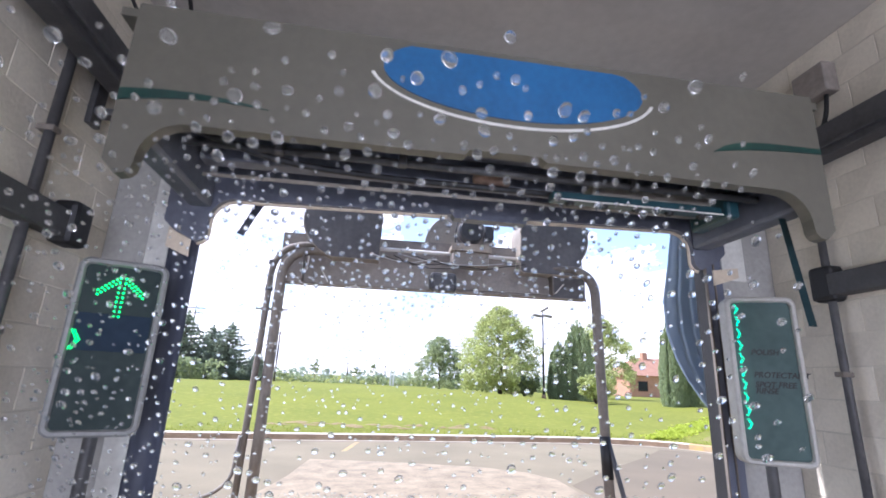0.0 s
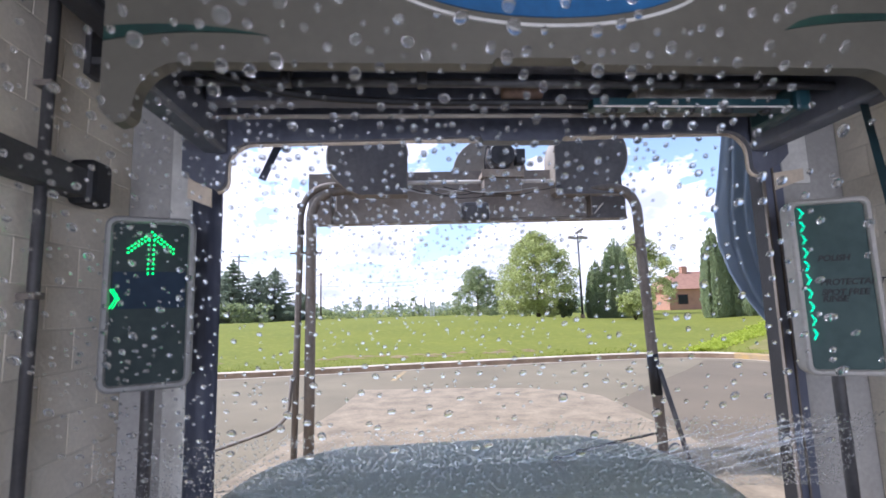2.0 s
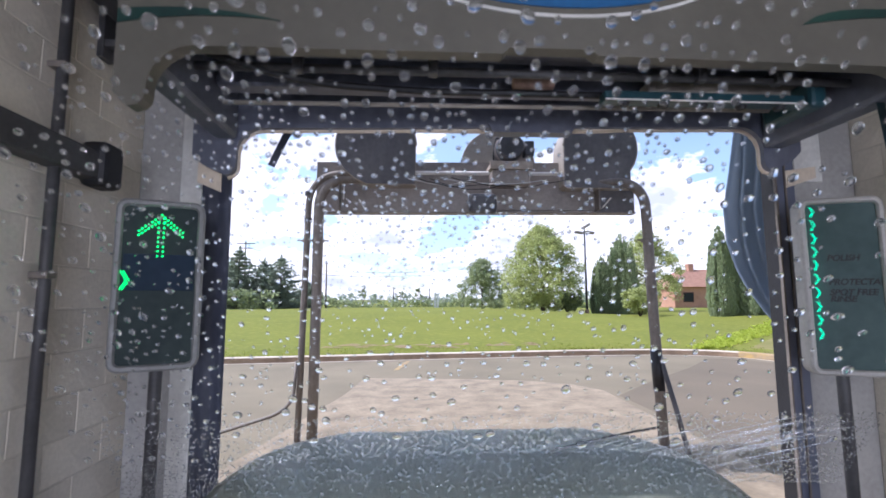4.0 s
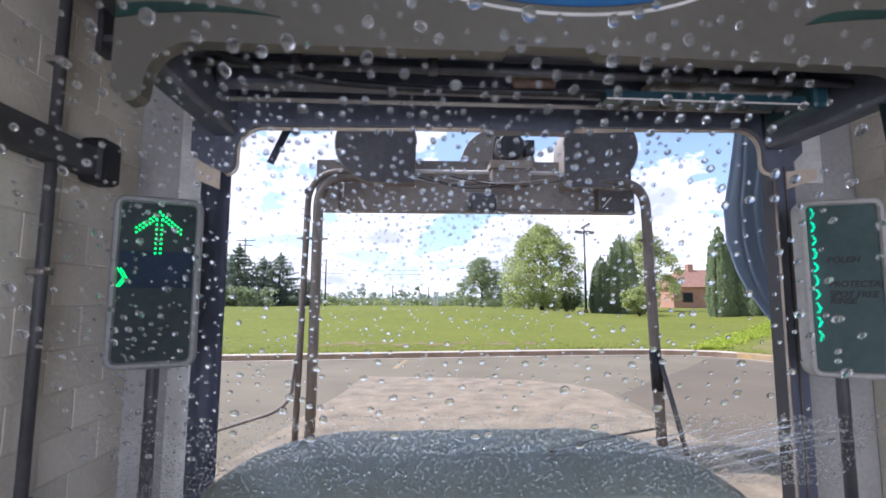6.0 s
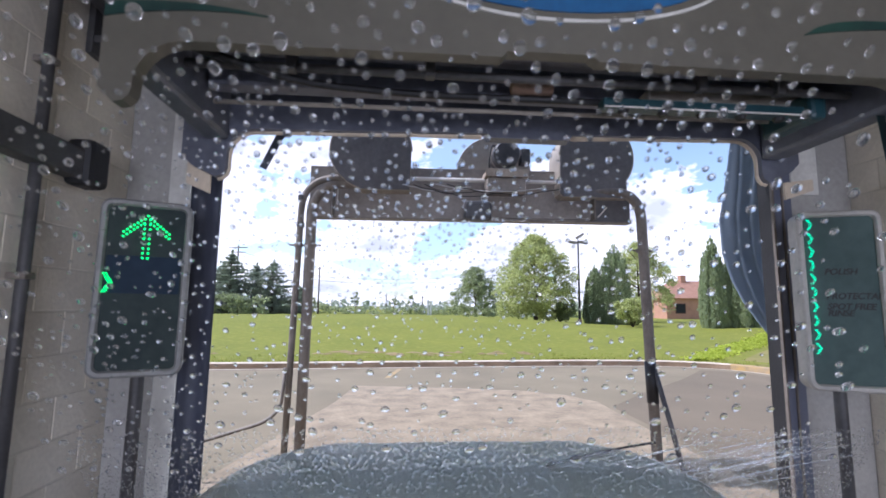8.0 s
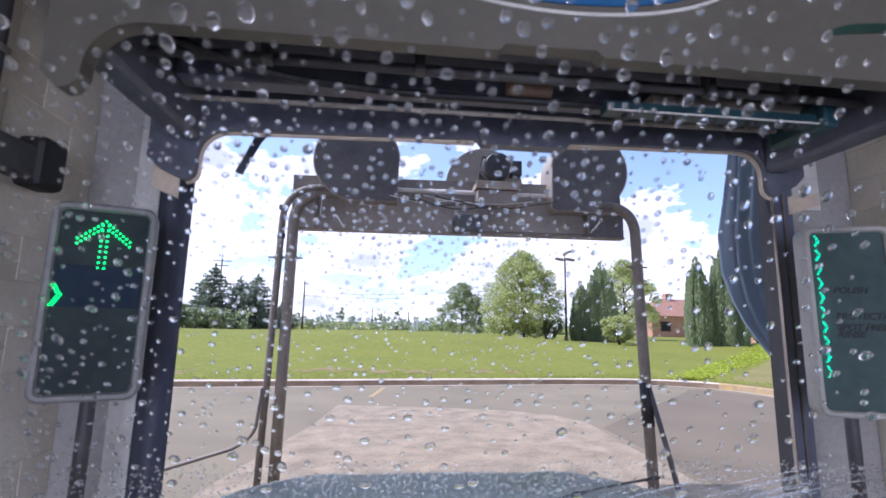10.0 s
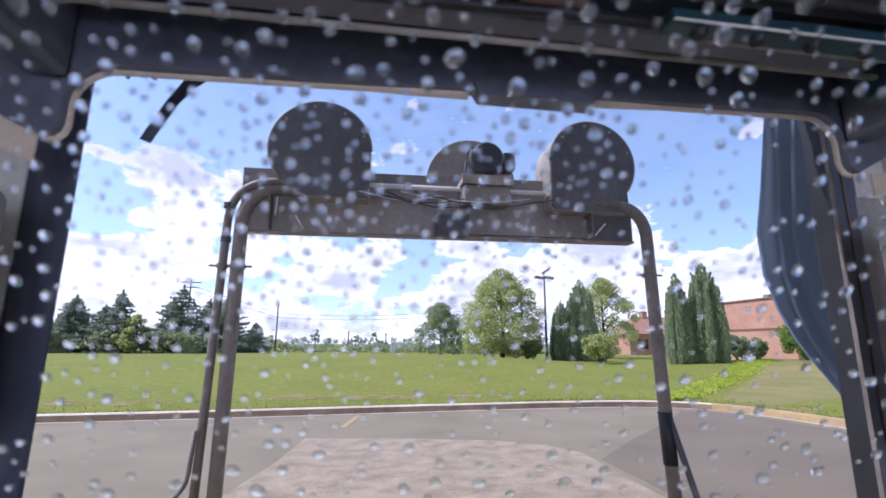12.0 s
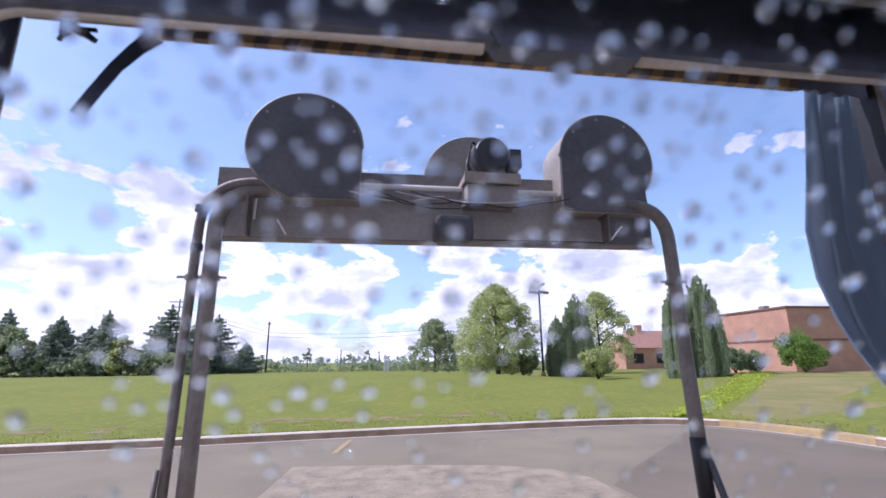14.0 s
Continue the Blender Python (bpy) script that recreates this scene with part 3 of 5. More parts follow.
# ---- fittings of the bay ----
def build_rails():
    for x, name in ((-0.80, "west"), (3.43, "east")):
        s = 1 if name == "west" else -1
        rail = thing("overhead_rail", (x, -2, 3.0), "dark steel overhead rail that carries the wash gantry", "rail", "gantry rails")
        bm = box(bmesh.new(), (x - 0.06, -6.5, 2.862), (x + 0.06, 3.02, 3.07), 0.008)
        part("beam", bm, RAIL, rail)
        bm = box(bmesh.new(), (x - 0.085, -6.5, 2.905), (x + 0.085, 3.02, 2.928), 0.004)
        part("flange", bm, RAIL, rail)
        for y in (-4.5, -1.9, 0.4, 2.62):
            bm = bmesh.new()
            box(bm, (min(x, x - s * 0.17), y - 0.04, 2.76), (max(x, x - s * 0.17), y + 0.04, 2.80), 0.006)
            box(bm, (x - s * 0.17 - 0.02, y - 0.05, 2.70), (x - s * 0.17 + 0.03, y + 0.05, 3.02), 0.006)
            box(bm, (x - 0.04, y - 0.03, 2.78), (x + 0.04, y + 0.03, 2.91), 0.006)
            part("wall_bracket", bm, RAIL, rail)
    # lower dark guide rail along each wall
    for x0, x1 in ((XL + 0.004, XL + 0.10), (XR - 0.10, XR - 0.004)):
        y0 = -6.5
        rail = thing("guide_rail", ((x0 + x1) / 2, -2, 2.1), "black guide rail along the block wall", "rail", "guide rails")
        part("rail", box(bmesh.new(), (x0, y0, 2.03), (x1, 2.62, 2.17), 0.01), RAIL, rail)
        part("stop_block", box(bmesh.new(), (x0 - 0.002, 2.5, 2.0), (x1 + 0.03, 2.66, 2.23), 0.03), BLACK, rail)
    # upright pipes on the walls
    for x, y in ((XL + 0.05, 2.29), (XR - 0.05, 2.56)):
        pipe = thing("wall_pipe", (x, y, 0), "dark upright water pipe clipped to the wall", "pipe", "wall pipes")
        part("pipe", tube(bmesh.new(), [(x, y, 0.0), (x, y, 3.0)], 0.024, 12), RAIL, pipe, smooth=True)
        part("box", box(bmesh.new(), (x - 0.045, y - 0.06, 2.96), (x + 0.05, y + 0.06, 3.12), 0.01), RAIL, pipe)
        for z in (0.6, 1.55, 2.5):
            part("clip", box(bmesh.new(), (x - 0.05, y - 0.03, z - 0.015), (x + 0.03, y + 0.03, z + 0.015), 0.005), PIPE, pipe)
    # cables along the head of the end wall
    for z, sag in ((3.42, 0.015), (3.27, 0.012)):
        cable = thing("cable", (1.3, 3.0, z), "black cable run along the end wall", "cable", "end wall cables")
        pts = [(-0.86 + 4.3 * k / 40, 3.012, z + 0.012 * math.sin(k * 0.9) - sag * math.sin(k * math.pi / 40) + 0.05 * k / 40) for k in range(41)]
        start = [(-0.86, 2.4, z + 0.1), (-0.9, 2.8, z + 0.06)] if sag > 0.013 else []
        part("run", tube(bmesh.new(), start + pts, 0.011, 8), WIRE, cable, smooth=True)
    pts = bend([(-0.40, 1.0, 3.74), (-0.50, 2.0, 3.72), (-0.62, 2.75, 3.6), (-0.72, 3.0, 3.42)], 0.2)
    cable = thing("cable", (-0.5, 2, 3.7), "black cable hanging below the ceiling", "cable")
    part("run", tube(bmesh.new(), pts, 0.013, 8), WIRE, cable, smooth=True)
    # junction box and hoses high on the east wall
    jb = thing("junction_box", (XR - 0.06, 2.4, 3.45), "grey junction box with two hoses on the wall", "junction box")
    part("case", box(bmesh.new(), (XR - 0.11, 2.28, 3.36), (XR - 0.004, 2.52, 3.58), 0.012), BOARD, jb)
    part("hose", tube(bmesh.new(), bend([(XR - 0.05, 2.34, 3.37), (XR - 0.06, 2.36, 3.2), (XR - 0.05, 2.5, 3.02)], 0.1), 0.014, 8), WIRE, jb, smooth=True)
    part("hose", tube(bmesh.new(), bend([(XR - 0.05, 2.46, 3.37), (XR - 0.06, 2.52, 3.2), (XR - 0.10, 2.9, 3.1), (XR - 0.12, 3.0, 3.3)], 0.1), 0.014, 8), WIRE, jb, smooth=True)


build_rails()


def build_exit_door():
    # navy valance made of overlapping vinyl strips behind the lintel
    val = thing("door_valance", (1.27, 3.1, 3.05), "navy blue vinyl valance across the exit", "curtain")
    n = 17
    for k in range(n):
        x0 = O_L + (O_R - O_L) * k / n - 0.01
        x1 = O_L + (O_R - O_L) * (k + 1) / n + 0.01
        y = 3.10 + 0.012 * (k % 2)
        bm = bmesh.new()
        cols = [[bm.verts.new((x0 + (x1 - x0) * j / 4, y + 0.01 * math.sin(j * 0.8) - d, z)) for j in range(5)] for d in (0.0, 0.004) for z in (3.05, 2.70)]
        for u, v in ((0, 1), (3, 2)):
            for j in range(4):
                bm.faces.new((cols[u][j], cols[u][j + 1], cols[v][j + 1], cols[v][j]))
        part("strip", bm, NAVY, val, smooth=True)
    part("head_bar", box(bmesh.new(), (O_L, 3.07, 3.0), (O_R, 3.095, 3.055), 0.004), RAIL, val)
    # striped clearance bar under it
    bar = thing("clearance_bar", (1.3, 3.05, 2.62), "black and yellow striped clearance bar under the valance", "bar")
    x = -0.06
    k = 0

    def hang(x):
        return 2.606 + 0.016 * x

    bm = box(bmesh.new(), (-0.46, 3.055, 0.045), (O_R - 0.01, 3.085, 0.12), 0.004)
    for v in bm.verts:
        v.co.z += hang(v.co.x)
    part("bar", bm, RUST, bar)
    while x < 2.62:
        bm = bmesh.new()
        w = 0.052
        vs = [(x, hang(x)), (x + w, hang(x + w)), (x + w + 0.02, hang(x + w) + 0.0445), (x + 0.02, hang(x) + 0.0445)]
        outline_prism(bm, vs, 3.052, 3.082)
        part("stripe", bm, AMBER if k % 2 == 0 else STRIPE_DARK, bar)
        x += w
        k += 1
    bm = bmesh.new()
    rng = random.Random(3)
    top = [(2.62, 2.74), (O_R - 0.02, 2.74)]
    low = [(O_R - 0.02 - 0.4 * j / 14, 2.648 + rng.uniform(-0.012, 0.012)) for j in range(15)]
    outline_prism(bm, top + low, 3.06, 3.075)
    part("torn_flap", bm, NAVY, bar, "frayed end of the vinyl flap")
    # broken bracket with a hanging strap
    br = thing("broken_bracket", (-0.25, 3.05, 2.66), "broken black bracket with a loose hanging strap", "bracket")
    bm = bmesh.new()
    pts = [Vector((-0.03, 3.06, 2.60)), Vector((-0.075, 3.05, 2.54)), Vector((-0.12, 3.03, 2.45)), Vector((-0.155, 3.01, 2.35)), Vector((-0.195, 3.0, 2.25))]
    w = [0.034, 0.026, 0.021, 0.020, 0.020]
    rows = [[bm.verts.new(p + Vector((q * wp, 0.004 * q, -q * wp * 0.4))) for q in (-1, 0, 1)] for p, wp in zip(pts, w)]
    for u, v in zip(rows, rows[1:]):
        for j in (0, 1):
            bm.faces.new((u[j], u[j + 1], v[j + 1], v[j]))
    bmesh.ops.solidify(bm, geom=bm.faces[:], thickness=0.006)
    part("strap", bm, UNDER, br)
    bm = bmesh.new()
    box(bm, (-0.33, 3.06, 2.63), (-0.30, 3.09, 2.67), 0.006)
    tube(bm, [(-0.33, 3.07, 2.64), (-0.315, 3.06, 2.585), (-0.29, 3.06, 2.60), (-0.25, 3.06, 2.59), (-0.215, 3.06, 2.565)], [0.012, 0.018, 0.012, 0.014, 0.01], 7)
    tube(bm, [(-0.29, 3.06, 2.63), (-0.26, 3.05, 2.60), (-0.21, 3.05, 2.60)], 0.008, 6)
    tube(bm, [(-0.315, 3.06, 2.60), (-0.32, 3.05, 2.55)], 0.008, 6)
    part("hook", bm, BLACK, br)
    # gathered curtain tied back beside the opening
    cur = thing("door_curtain", (3.25, 3.4, 0.5), "slate blue vinyl curtain drawn aside at the exit", "curtain")
    def cloth(zs, lefts, rights):
        bm = bmesh.new()
        grid = []
        for z, l, r in zip(zs, lefts, rights):
            grid.append([bm.verts.new((l + (r - l) * j / 28, 3.40 + 0.016 * math.sin(j * 1.5 + z * 0.6) * (r - l) / 0.5 + 0.01 * math.sin(j * 0.7 + z * 4), z)) for j in range(29)])
        for u, v in zip(grid, grid[1:]):
            for j in range(28):
                bm.faces.new((u[j], v[j], v[j + 1], u[j + 1]))
        bmesh.ops.solidify(bm, geom=bm.faces[:], thickness=0.005)
        return bm

    zs = [2.95, 2.7, 2.4, 2.1, 1.85, 1.65, 1.5, 1.36, 1.24, 1.12, 0.95, 0.7, 0.35, 0.02]
    lefts = [3.12, 3.07, 3.02, 2.96, 2.965, 3.02, 3.09, 3.185, 3.28, 3.37, 3.40, 3.41, 3.40, 3.39]
    part("cloth", cloth(zs, lefts, [3.78] * len(zs)), VINYL, cur, smooth=True)
    # navy edge strip on the other side
    edge = thing("door_curtain", (-0.53, 3.2, 0), "narrow navy vinyl edge strip at the exit jamb", "curtain")
    bm = bmesh.new()
    grid = [[bm.verts.new((-0.60 + 0.175 * j / 8, 3.012 + 0.008 * math.sin(j * 1.4 + z), z)) for j in range(9)] for z in (2.98, 2.4, 1.8, 1.2, 0.6, 0.05)]
    for u, v in zip(grid, grid[1:]):
        for j in range(8):
            bm.faces.new((u[j], v[j], v[j + 1], u[j + 1]))
    bmesh.ops.solidify(bm, geom=bm.faces[:], thickness=0.004)
    part("strip", bm, NAVY, edge, smooth=True)
    # thin steel door tracks on the opposite jamb
    track = thing("door_track", (3.04, 3.0, 0), "pair of thin steel door tracks on the jamb", "track")
    for x in (3.035, 3.10):
        part("track", box(bmesh.new(), (x - 0.006, 3.005, 0), (x + 0.006, 3.028, 2.95), 0.002), PIPE, track)
    part("cover", box(bmesh.new(), (3.051, 3.016, 0), (3.168, 3.029, 2.95), 0.002), NAVY, track)
    # sheet added over the reveal: its shade is put in as black
    part("jamb_shade", box(bmesh.new(), (3.034, 3.0295, 0), (3.0485, 3.14, 2.95), 0.002), BLACK, track, "black sheet added to darken the sunlit jamb")


build_exit_door()


def chevron(bm, origin, ux, uz, size, normal, rows=5):
    """LED dots in the shape of a > mark."""
    for k in range(-rows, rows + 1):
        for d in (0, 1):
            p = origin + ux * (size * (0.55 - abs(k) / rows * 0.55 + d * 0.28)) + uz * (size * k / rows)
            led(bm, p + normal * 0.004, size * 0.085)


def led(bm, p, r):
    r0 = bmesh.ops.create_icosphere(bm, subdivisions=1, radius=r)
    for v in r0["verts"]:
        v.co += p


def build_sign(name, a, b, z0, z1, kind):
    """A light box between two upright edges a and b (x, y)."""
    A, B = Vector((*a, 0)), Vector((*b, 0))
    w, h = (B - A).length, z1 - z0
    ux = (B - A).normalized()
    uz = Vector((0, 0, 1))
    nrm = ux.cross(uz)          # towards the bay
    mid = (A + B) / 2 + uz * (z0 + z1) / 2
    m = Matrix((( *ux, 0), (*-nrm, 0), (*uz, 0), (0, 0, 0, 1))).transposed()
    m.translation = mid
    sign = thing(name, (mid.x, mid.y, 0), {"arrow": "dark lane signal box with a lit green arrow and chevron", "menu": "dark menu light box with a column of green chevrons"}[kind], "sign")

    def put(pname, bm, mat, parent=sign, label="", smooth=False):
        bmesh.ops.transform(bm, matrix=m, verts=bm.verts[:])
        return part(pname, bm, mat, parent, label, smooth)

    out, inn = rounded(w, h, 0.05), rounded(w - 0.065, h - 0.065, 0.025)
    bm = bmesh.new()
    loops = [[bm.verts.new((x, y, z)) for x, z in ol] for ol, y in ((out, 0.12), (out, 0.012), (rounded(w - 0.02, h - 0.02, 0.045), 0.0), (rounded(w - 0.05, h - 0.05, 0.032), 0.0), (inn, 0.012), (inn, 0.03))]
    for u, v in zip(loops, loops[1:]):
        for k in range(len(u)):
            j = (k + 1) % len(u)
            bm.faces.new((u[k], u[j], v[j], v[k]))
    bm.faces.new(loops[0][::-1])
    bmesh.ops.recalc_face_normals(bm, faces=bm.faces[:])
    put("rim", bm, SIGN_RIM if kind == "arrow" else LIT_RIM, smooth=False)
    bm = bmesh.new()
    outline_prism(bm, inn, 0.022, 0.034)
    face = put("face", bm, ACRYLIC if kind == "arrow" else ACRYLIC_TEAL)
    if kind == "arrow":
        bm = bmesh.new()
        s = h / 0.84
        for k in range(9):
            for d in (-0.011, 0.011):
                led(bm, Vector((0.0 + d, 0.016, h * 0.445 - 0.045 - k * 0.0235)), 0.0050)
        for k in range(1, 8):
            for sgn in (-1, 1):
                for d in (0, 1):
                    led(bm, Vector((sgn * k * 0.0135, 0.016, h * 0.445 - 0.03 - k * 0.0115 - d * 0.022)), 0.0050)
        led(bm, Vector((0, 0.016, h * 0.445 - 0.028)), 0.0050)
        put("arrow_lights", bm, LED_GREEN, face, "lit green arrow of small lamps")
        bm = bmesh.new()
        chevron(bm, Vector((-w / 2 + 0.036, 0.012, h * 0.5 - 0.40)), Vector((1, 0, 0)), uz, 0.042, Vector((0, -1, 0)))
        put("chevron_lights", bm, LED_GREEN, face, "lit green chevron of small lamps")
        put("band", box(bmesh.new(), (-w / 2 + 0.04, 0.017, -0.03), (w / 2 - 0.04, 0.0215, h * 0.5 - 0.27), 0.002), ACRYLIC_BLUE, face, "dark blue band")
    else:
        for k in range(10):
            bm = bmesh.new()
            chevron(bm, Vector((-w / 2 + 0.050, 0.012, h * 0.5 - 0.075 - k * 0.0735)), Vector((1, 0, 0)), uz, 0.026, Vector((0, -1, 0)), 4)
            put("chevron_lights", bm, LED_TEAL, face, "lit green chevron of small lamps")
        for text, dx, dz in (("POLISH", 0.115, 0.345), ("PROTECTANT", 0.115, 0.475), ("SPOT FREE", 0.115, 0.530), ("RINSE", 0.115, 0.565)):
            cu = bpy.data.curves.new("words", "FONT")
            cu.body, cu.size, cu.extrude, cu.shear, cu.offset = text, 0.045, 0.001, 0.25, 0.0012
            tmp = bpy.data.objects.new("words", cu)
            me = bpy.data.meshes.new_from_object(tmp)
            bpy.data.objects.remove(tmp)
            bm = bmesh.new()
            bm.from_mesh(me)
            bmesh.ops.transform(bm, matrix=Matrix.Translation((-w / 2 + dx, 0.019, h / 2 - dz)) @ Matrix.Rotation(radians(90), 4, "X"), verts=bm.verts[:])
            put("lettering", bm, LETTER, face, "black italic lettering")
    # post and bracket that carry it
    bm = bmesh.new()
    tube(bm, [(0.0, 0.15, -z0 - h / 2 + 0.004), (0.0, 0.15, h * 0.4)], 0.03, 12)
    put("post", bm, RAIL, smooth=True)
    for z in (-0.25, 0.25):
        put("clamp", box(bmesh.new(), (-0.06, 0.10, z - 0.03), (0.06, 0.20, z + 0.03), 0.008), PIPE)
    put("base_plate", box(bmesh.new(), (-0.09, 0.06, -z0 - h / 2 + 0.004), (0.09, 0.24, -z0 - h / 2 + 0.02), 0.004), PIPE)
    return sign


build_sign("lane_signal", (-0.752, 2.462), (-0.396, 2.606), 1.10, 1.936, "arrow")
build_sign("menu_sign", (2.80, 2.58), (3.16, 2.44), 1.03, 1.985, "menu")


# ---- the wash gantry, parked just inside the exit ----
def build_gantry():
    g = thing("wash_gantry", (1.2, 2.2, 2.9), "cream and dark overhead wash gantry with curved lower edge", "gantry")
    cx = 1.19

    def lift(x):
        """The rear plate hangs a little higher, and slightly askew."""
        return 0.030 + 0.022 * (x - cx)

    def arch(half, ear, rad, z_top, notch, outer, slope=0.0):
        """Outline of one end plate: rounded opening below, ears at both ends."""
        zb = 2.335
        flat = min(0.05, outer - half - 0.055)
        pts = [(cx - outer, z_top), (cx - outer, ear + 0.05 + slope), (cx - outer + flat, ear + slope)]
        pts += [(cx - half - 0.05, ear)]
        pts += [(cx - half - 0.05 + 0.05 * math.sin(radians(q)), ear + 0.05 - 0.05 * math.cos(radians(q))) for q in (30, 60, 90)]
        pts += [(cx - half + rad - rad * math.cos(radians(q)), zb - rad + rad * math.sin(radians(q))) for q in range(0, 91, 10)]
        if notch:
            pts += [(notch, zb + 0.004), (notch + 0.02, zb + 0.028), (notch + 0.33, zb + 0.030), (notch + 0.36, zb + 0.006)]
        pts += [(cx + half - rad + rad * math.cos(radians(q)), zb - rad + rad * math.sin(radians(q))) for q in range(90, -1, -10)]
        pts += [(cx + half + 0.05 - 0.05 * math.sin(radians(q)), ear + 0.05 - 0.05 * math.cos(radians(q))) for q in (90, 60, 30)]
        pts += [(cx + half + 0.05, ear), (cx + outer - flat, ear + slope), (cx + outer, ear + 0.05 + slope), (cx + outer, z_top)]
        return pts

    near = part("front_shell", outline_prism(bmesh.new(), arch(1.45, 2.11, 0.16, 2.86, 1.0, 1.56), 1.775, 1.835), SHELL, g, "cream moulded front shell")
    far = part("rear_shell", outline_prism(bmesh.new(), [(x, z + lift(x) if z < 2.8 else z) for x, z in arch(1.44, 2.085, 0.13, 2.86, None, 1.66, 0.06)], 2.585, 2.635), UNDER, g, "dark moulded rear shell")
    # pale lip along the lower edge of the rear shell
    pl = [(x, z + lift(x)) for x, z in arch(1.44, 2.085, 0.13, 2.86, None, 1.66, 0.06)[3:-3]]
    for sel, end in (([p for p in pl if p[0] < 0.6], (1.06, 2.335 + lift(1.06))), ([p for p in pl if p[0] > 1.8][::-1], (1.56, 2.335 + lift(1.56)))):
        bm = bmesh.new()
        run = sel + [((sel[-1][0] * (1 - q) + end[0] * q), sel[-1][1] * (1 - q) + end[1] * q) for q in (0.25, 0.5, 0.7, 0.85, 1.0)]
        tube(bm, [(x, 2.628, z + (0.004 if k > len(sel) + 1 else -0.002)) for k, (x, z) in enumerate(run)], [0.012] * (len(sel) + 2) + [0.016, 0.021, 0.023], 8)
        part("lip", bm, TAN_TRIM, g, "tan edge trim", True)
    part("tab", outline_prism(bmesh.new(), [(1.07, 2.385), (1.56, 2.385), (1.53, 2.337), (1.10, 2.337)], 2.575, 2.65), UNDER, g, "dark worn tab")
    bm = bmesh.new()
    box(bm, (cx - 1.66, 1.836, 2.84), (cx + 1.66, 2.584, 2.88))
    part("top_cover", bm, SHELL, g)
    # dark inner deck with equipment
    bm = bmesh.new()
    box(bm, (cx - 1.42, 1.838, 2.62), (cx + 1.42, 2.582, 2.66), 0.01)
    part("inner_deck", bm, UNDER, g)
    for s in (-1, 1):
        bm = bmesh.new()
        box(bm, (cx + s * 1.49 - 0.06, 1.838, 2.27), (cx + s * 1.49 + 0.06, 2.582, 2.83), 0.02)
        part("side_case", bm, UNDER, g)
        bm = bmesh.new()
        box(bm, (cx + s * 1.64 - 0.06, 2.05, 2.88), (cx + s * 1.64 + 0.06, 2.35, 2.903), 0.01)
        box(bm, (cx + s * 1.64 - 0.03, 2.15, 2.86), (cx + s * 1.64 + 0.03, 2.25, 2.90), 0.005)
        part("carriage", bm, RAIL, g)
        # cream end plate beside the ear, its outline skewed to fit the camera's view
        ends = ((-0.46, -0.34, 2.165, 2.115, 2.055, 2.005) if s < 0 else (2.797, 2.972, 2.165, 2.190, 2.066, 2.125))
        x0, x1, a0, a1, b0, b1 = ends
        part("end_plate", outline_prism(bmesh.new(), [(x0, a0), (x1, a1), (x1, b1), (x0, b0)], 2.637, 2.649), TAN_TRIM, g, "cream end plate")
    part("spray_pipe", tube(bmesh.new(), [(cx - 1.40, 2.30, 2.352), (cx + 1.40, 2.30, 2.372)], 0.011, 8), DRUM_RIM, g, "thin pale spray pipe", True)
    part("spray_pipe", tube(bmesh.new(), [(cx - 1.40, 2.02, 2.385), (cx + 1.40, 2.02, 2.385)], 0.018, 10), RAIL, g, smooth=True)
    bar = part("nozzle_bar", box(bmesh.new(), (1.50, 2.06, 2.300), (2.42, 2.13, 2.345), 0.008), TEAL, g, "dark teal nozzle plate")
    part("bar_edge", box(bmesh.new(), (1.50, 2.052, 2.299), (2.42, 2.059, 2.305), 0.001), WHITE_TRIM, bar, "pale chipped edge")
    for k in range(5):
        part("nozzle", tube(bmesh.new(), [(1.60 + 0.18 * k, 2.095, 2.301), (1.60 + 0.18 * k, 2.095, 2.285)], [0.026, 0.018], 12), BLACK, bar)
    part("cross_beam", box(bmesh.new(), (cx - 1.42, 2.26, 2.42), (cx + 1.42, 2.36, 2.56), 0.012), UNDER, g)
    part("cross_beam", box(bmesh.new(), (cx - 1.42, 1.96, 2.46), (cx + 1.42, 2.05, 2.58), 0.012), UNDER, g)
    part("tan_beam", box(bmesh.new(), (1.75, 2.16, 2.385), (2.60, 2.25, 2.44), 0.01), DRUM_RIM, g, "tan painted beam")
    for x in (0.2, 0.75, 1.9, 2.25):
        part("hose_clip", box(bmesh.new(), (x - 0.02, 1.98, 2.36), (x + 0.02, 2.03, 2.46), 0.006), RAIL, g)
    part("wash_motor", tube(bmesh.new(), [(1.12, 2.15, 2.42), (1.30, 2.15, 2.42)], 0.04, 14), RUST, g, "rust coloured motor", True)
    part("hose", tube(bmesh.new(), bend([(-0.15, 1.9, 2.39), (0.2, 2.1, 2.36), (0.7, 2.2, 2.38), (1.3, 2.15, 2.36), (2.0, 2.2, 2.38)], 0.2), 0.017, 8), BLACK, g, smooth=True)
    # teal splash panel by one ear
    bm = box(bmesh.new(), (2.44, 2.05, 2.29), (2.52, 2.35, 2.42), 0.02)
    part("splash_panel", bm, TEAL, g, "teal tinted splash panel")
    bm = bmesh.new()
    vs = [bm.verts.new(p) for p in ((2.63, 1.95, 2.30), (2.67, 1.95, 2.30), (2.86, 2.05, 1.75), (2.81, 2.05, 1.75))]
    bm.faces.new(vs)
    bmesh.ops.solidify(bm, geom=bm.faces[:], thickness=0.008)
    part("splash_strip", bm, TEAL, g, "hanging teal strip")
